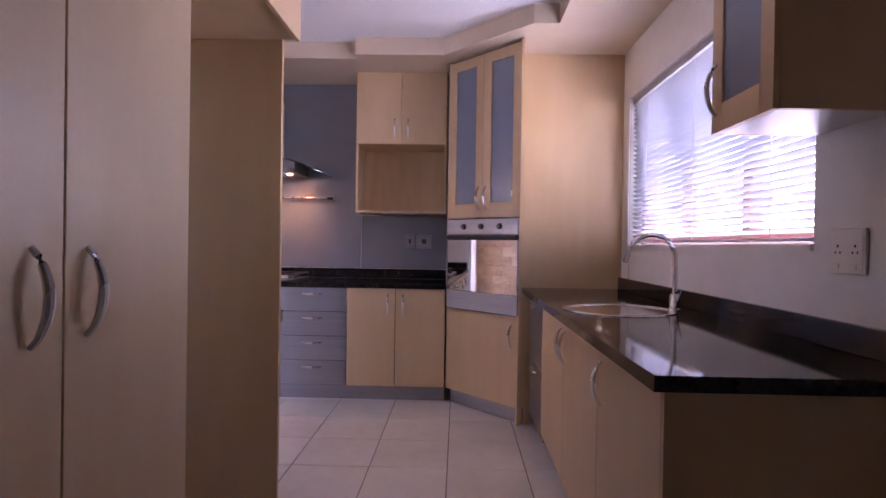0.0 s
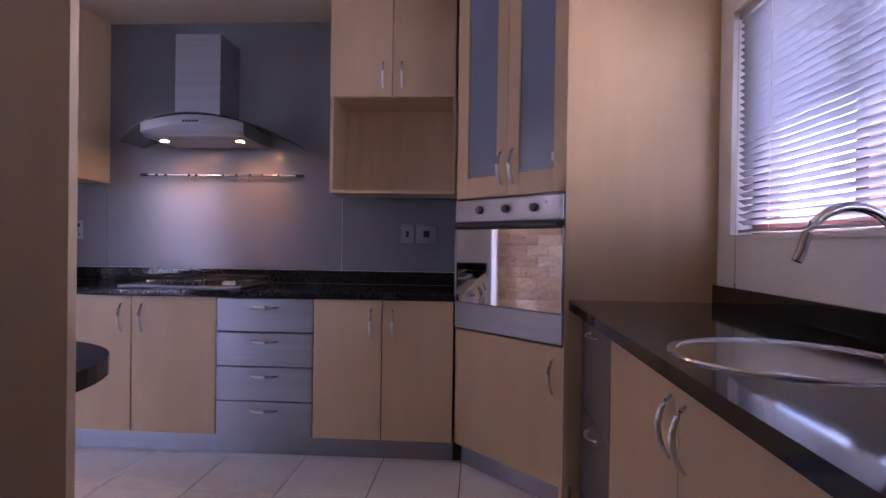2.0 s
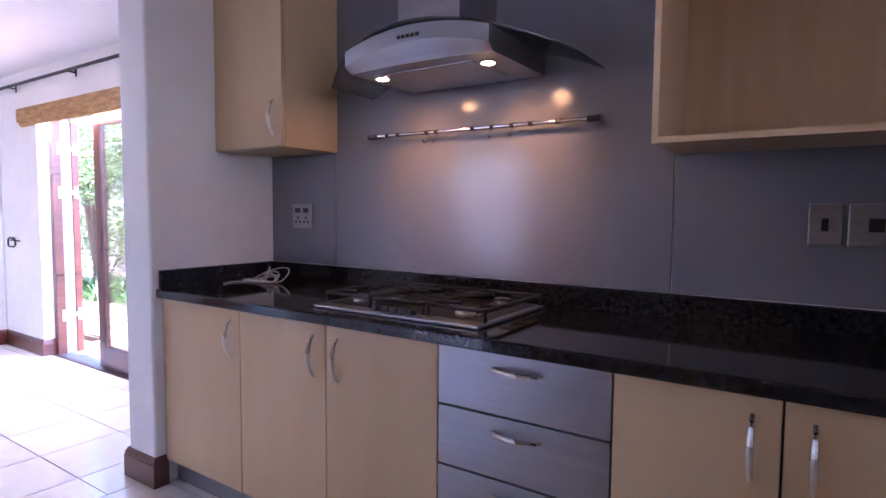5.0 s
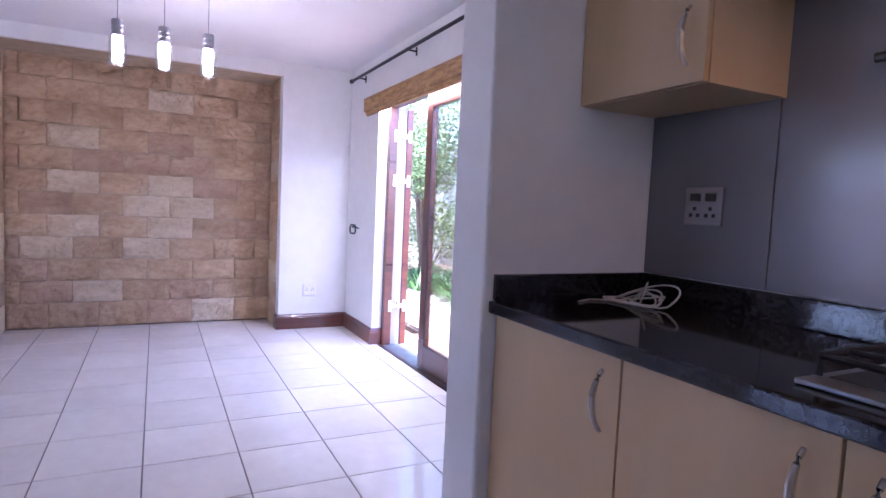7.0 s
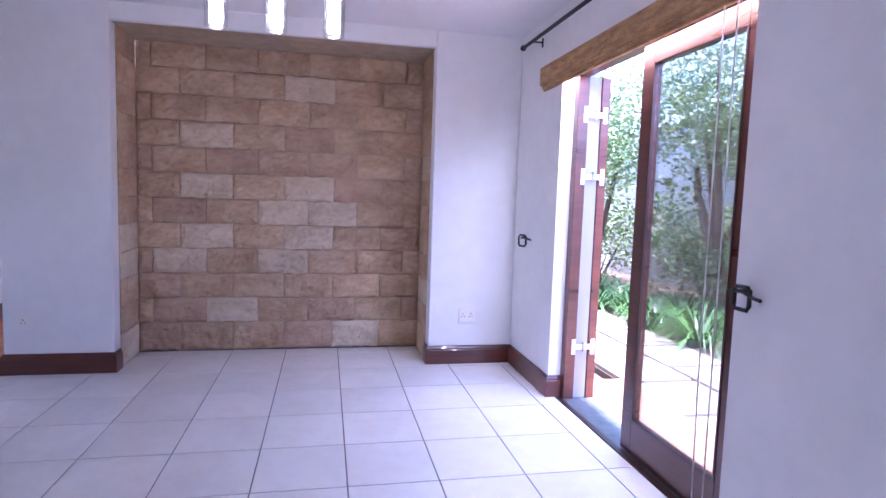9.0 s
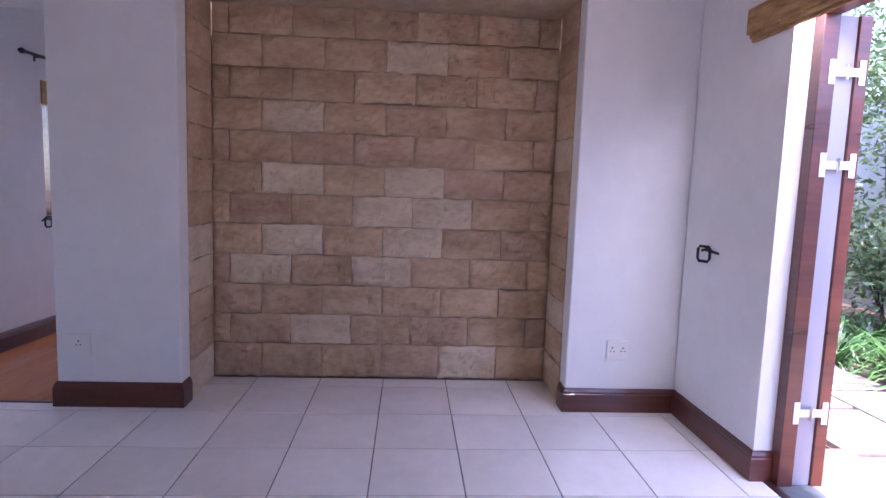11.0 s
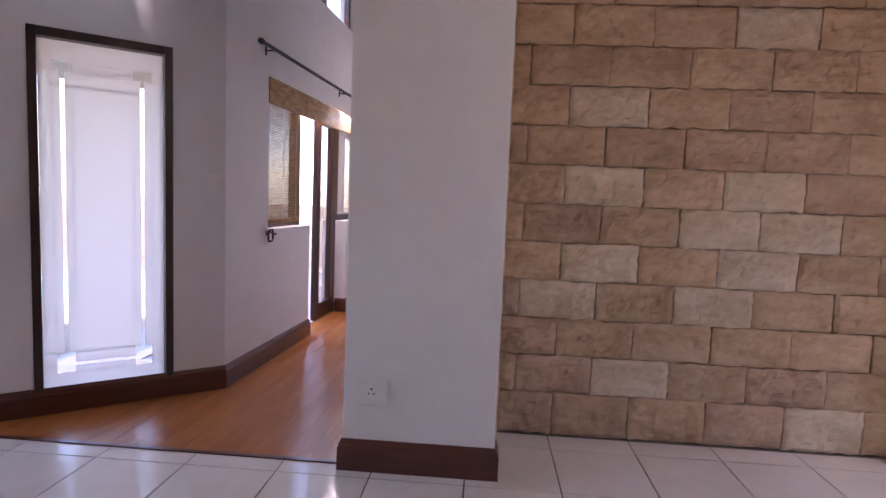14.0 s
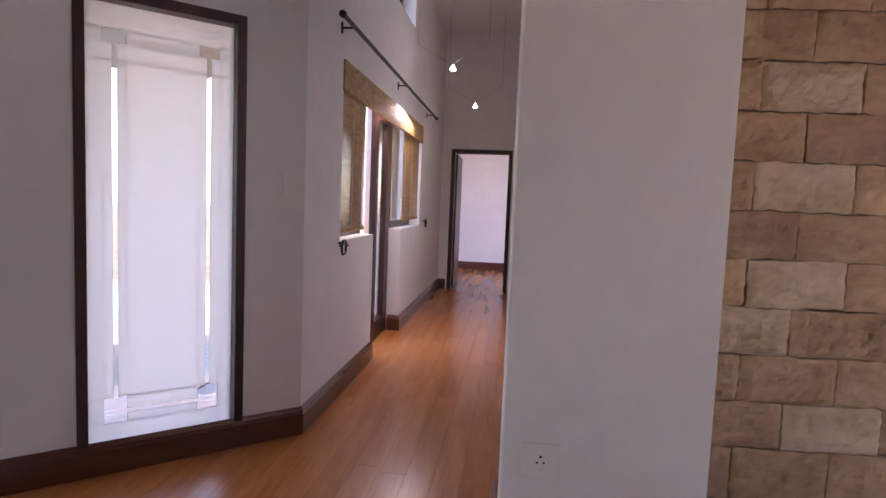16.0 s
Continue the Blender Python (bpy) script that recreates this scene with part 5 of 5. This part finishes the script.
hf = bpy.data.objects["hall_floor"]
rnd = random.Random(12)
for r in range(24):
    n0 = -1.32 + r * 0.12
    s = -1.5 + rnd.uniform(-0.9, 0)
    while s < HALL_END + 3.0:
        L = rnd.uniform(1.0, 1.4)
        e = min(s + L, HALL_END + 3.0)
        pa, pb = HALL @ Vector((s, n0 + 0.06, 0)), HALL @ Vector((e, n0 + 0.06, 0))
        inside = (s > -0.9 or n0 > -1.3) and not (s > 0.2 and n0 < -0.24 and e < RS) and not (n0 > HALL_W + 0.1 and s > -0.3 and e < RS)
        if inside:
            cut = s
            # the laminate stops where the tiles begin
            lim = -7.05
            while cut < e and (HALL @ Vector((cut, n0, 0))).x > lim:
                cut += 0.01
            if e - cut > 0.03:
                o = new("plank", mesh_of("plank", boxes((cut + 0.0008, e - 0.0008, n0 + 0.0006, n0 + 0.1194, -0.004, 0.002), m=HALL), OAKFLOOR))
                o.parent = hf
        s += L
solid("threshold_strip", boxes((-7.062, -7.035, -0.44, 1.505, 0.0, 0.007), bevel=0.002), MAHOGANY, "dark timber threshold strip between tiles and wood", "threshold", "structure")


# rock-faced sandstone blocks of the niche
stone = solid("wall_stone", boxes((STONE_X - 0.2, STONE_X - 0.022, NICHE_Y0 - 0.1, NICHE_Y1 + 0.1, 0, 2.6), (STONE_X - 0.1, -7.131, NICHE_Y0 - 0.12, NICHE_Y0 - 0.012, 0, 2.6), (STONE_X - 0.1, -7.131, NICHE_Y1 + 0.012, NICHE_Y1 + 0.12, 0, 2.6), (STONE_X - 0.1, -7.051, NICHE_Y0 + 0.002, NICHE_Y1 - 0.002, NICHE_TOP + 0.003, 2.6)), MORTAR, "niche lined with rock-faced buff sandstone blocks", "wall", "structure")


def stone_block(w, h, depth, seed, mat):
    """A block lying in the xz plane whose rough face looks along -y."""
    r = random.Random(seed)
    nx, nz = max(3, int(w / 0.016)), 12
    bm = bmesh.new()
    g = []
    for k in range(nz + 1):
        row = []
        for i in range(nx + 1):
            u, v = i / nx, k / nz
            x, z = (u - 0.5) * w, (v - 0.5) * h
            edge = min(u * w, (1 - u) * w, v * h, (1 - v) * h)
            f = min(1.0, edge / (0.02 + 0.022 * abs(noise.noise(Vector((x * 14 + seed, z * 14, seed * 2.3))))))
            y = -depth * (0.4 + 0.6 * f) * (0.62 + 0.55 * noise.noise(Vector((x * 9 + seed * 3.1, z * 12, seed * 1.7))) + 0.3 * noise.noise(Vector((x * 26 + seed * 1.3, z * 30, seed * 0.7))) + 0.14 * noise.noise(Vector((x * 60 + seed, z * 80, seed * 0.3)))) - 0.002
            if edge < 1e-6:
                x += 0.006 * noise.noise(Vector((z * 30, seed * 5.1, 2))) + r.uniform(-0.0015, 0.0015)
                z += 0.008 * noise.noise(Vector((x * 18, seed * 3.7, 9))) + r.uniform(-0.0015, 0.0015)
            row.append(bm.verts.new((x, y, z)))
        g.append(row)
    for k in range(nz):
        for i in range(nx):
            bm.faces.new((g[k][i], g[k][i + 1], g[k + 1][i + 1], g[k + 1][i]))
    border = [g[0][i] for i in range(nx + 1)] + [g[k][nx] for k in range(1, nz + 1)] + [g[nz][i] for i in range(nx - 1, -1, -1)] + [g[k][0] for k in range(nz - 1, 0, -1)]
    back = [bm.verts.new((v.co.x, 0.03, v.co.z)) for v in border]
    n = len(border)
    for i in range(n):
        bm.faces.new((border[i], back[i], back[(i + 1) % n], border[(i + 1) % n]))
    return mesh_of("stone_block", bm, mat)


rnd = random.Random(21)
ROWS_N, BW = 12, 0.385
RH = 0.1943
PALE = {(6, 1), (6, 3), (4, 1), (3, 1), (3, 3), (5, 3), (5, 4), (8, 1), (1, 2), (4, 3), (10, 3), (0, 4)}
seed = 0
for r in range(ROWS_N):
    y = 2.088 if r % 2 == 0 else 1.89
    z0, z1 = (0.03 + RH * r if r else 0.0), 0.03 + RH * (r + 1)
    i = 0
    while y < NICHE_Y1 - 0.03:
        a, b = max(y, NICHE_Y0), min(y + BW, NICHE_Y1)
        if b - a > 0.03:
            mat = STONE_PALE if (r, i) in PALE else (STONE_PINK if rnd.random() < 0.3 else STONE)
            me = stone_block(b - a - 0.006, z1 - z0 - 0.006, rnd.uniform(0.022, 0.042), seed, mat)
            o = new("stone_block", me)
            o.parent = stone
            o.matrix_basis = pose(STONE_X - 0.002 + rnd.uniform(-0.006, 0.004), (a + b) / 2, (z0 + z1) / 2, 0, 0, 90)
            seed += 1
            i += 1
        y += BW
    # cheek blocks at both sides
    for yy, rz in ((NICHE_Y0, 180), (NICHE_Y1, 0)):
        w = 0.385
        me = stone_block(w - 0.006, z1 - z0 - 0.006, 0.012, 500 + seed, STONE_PALE if rnd.random() < 0.2 else STONE)
        o = new("stone_block", me)
        o.parent = stone
        o.matrix_basis = pose(-7.132 - w / 2, yy, (z0 + z1) / 2, 0, 0, rz)
        seed += 1
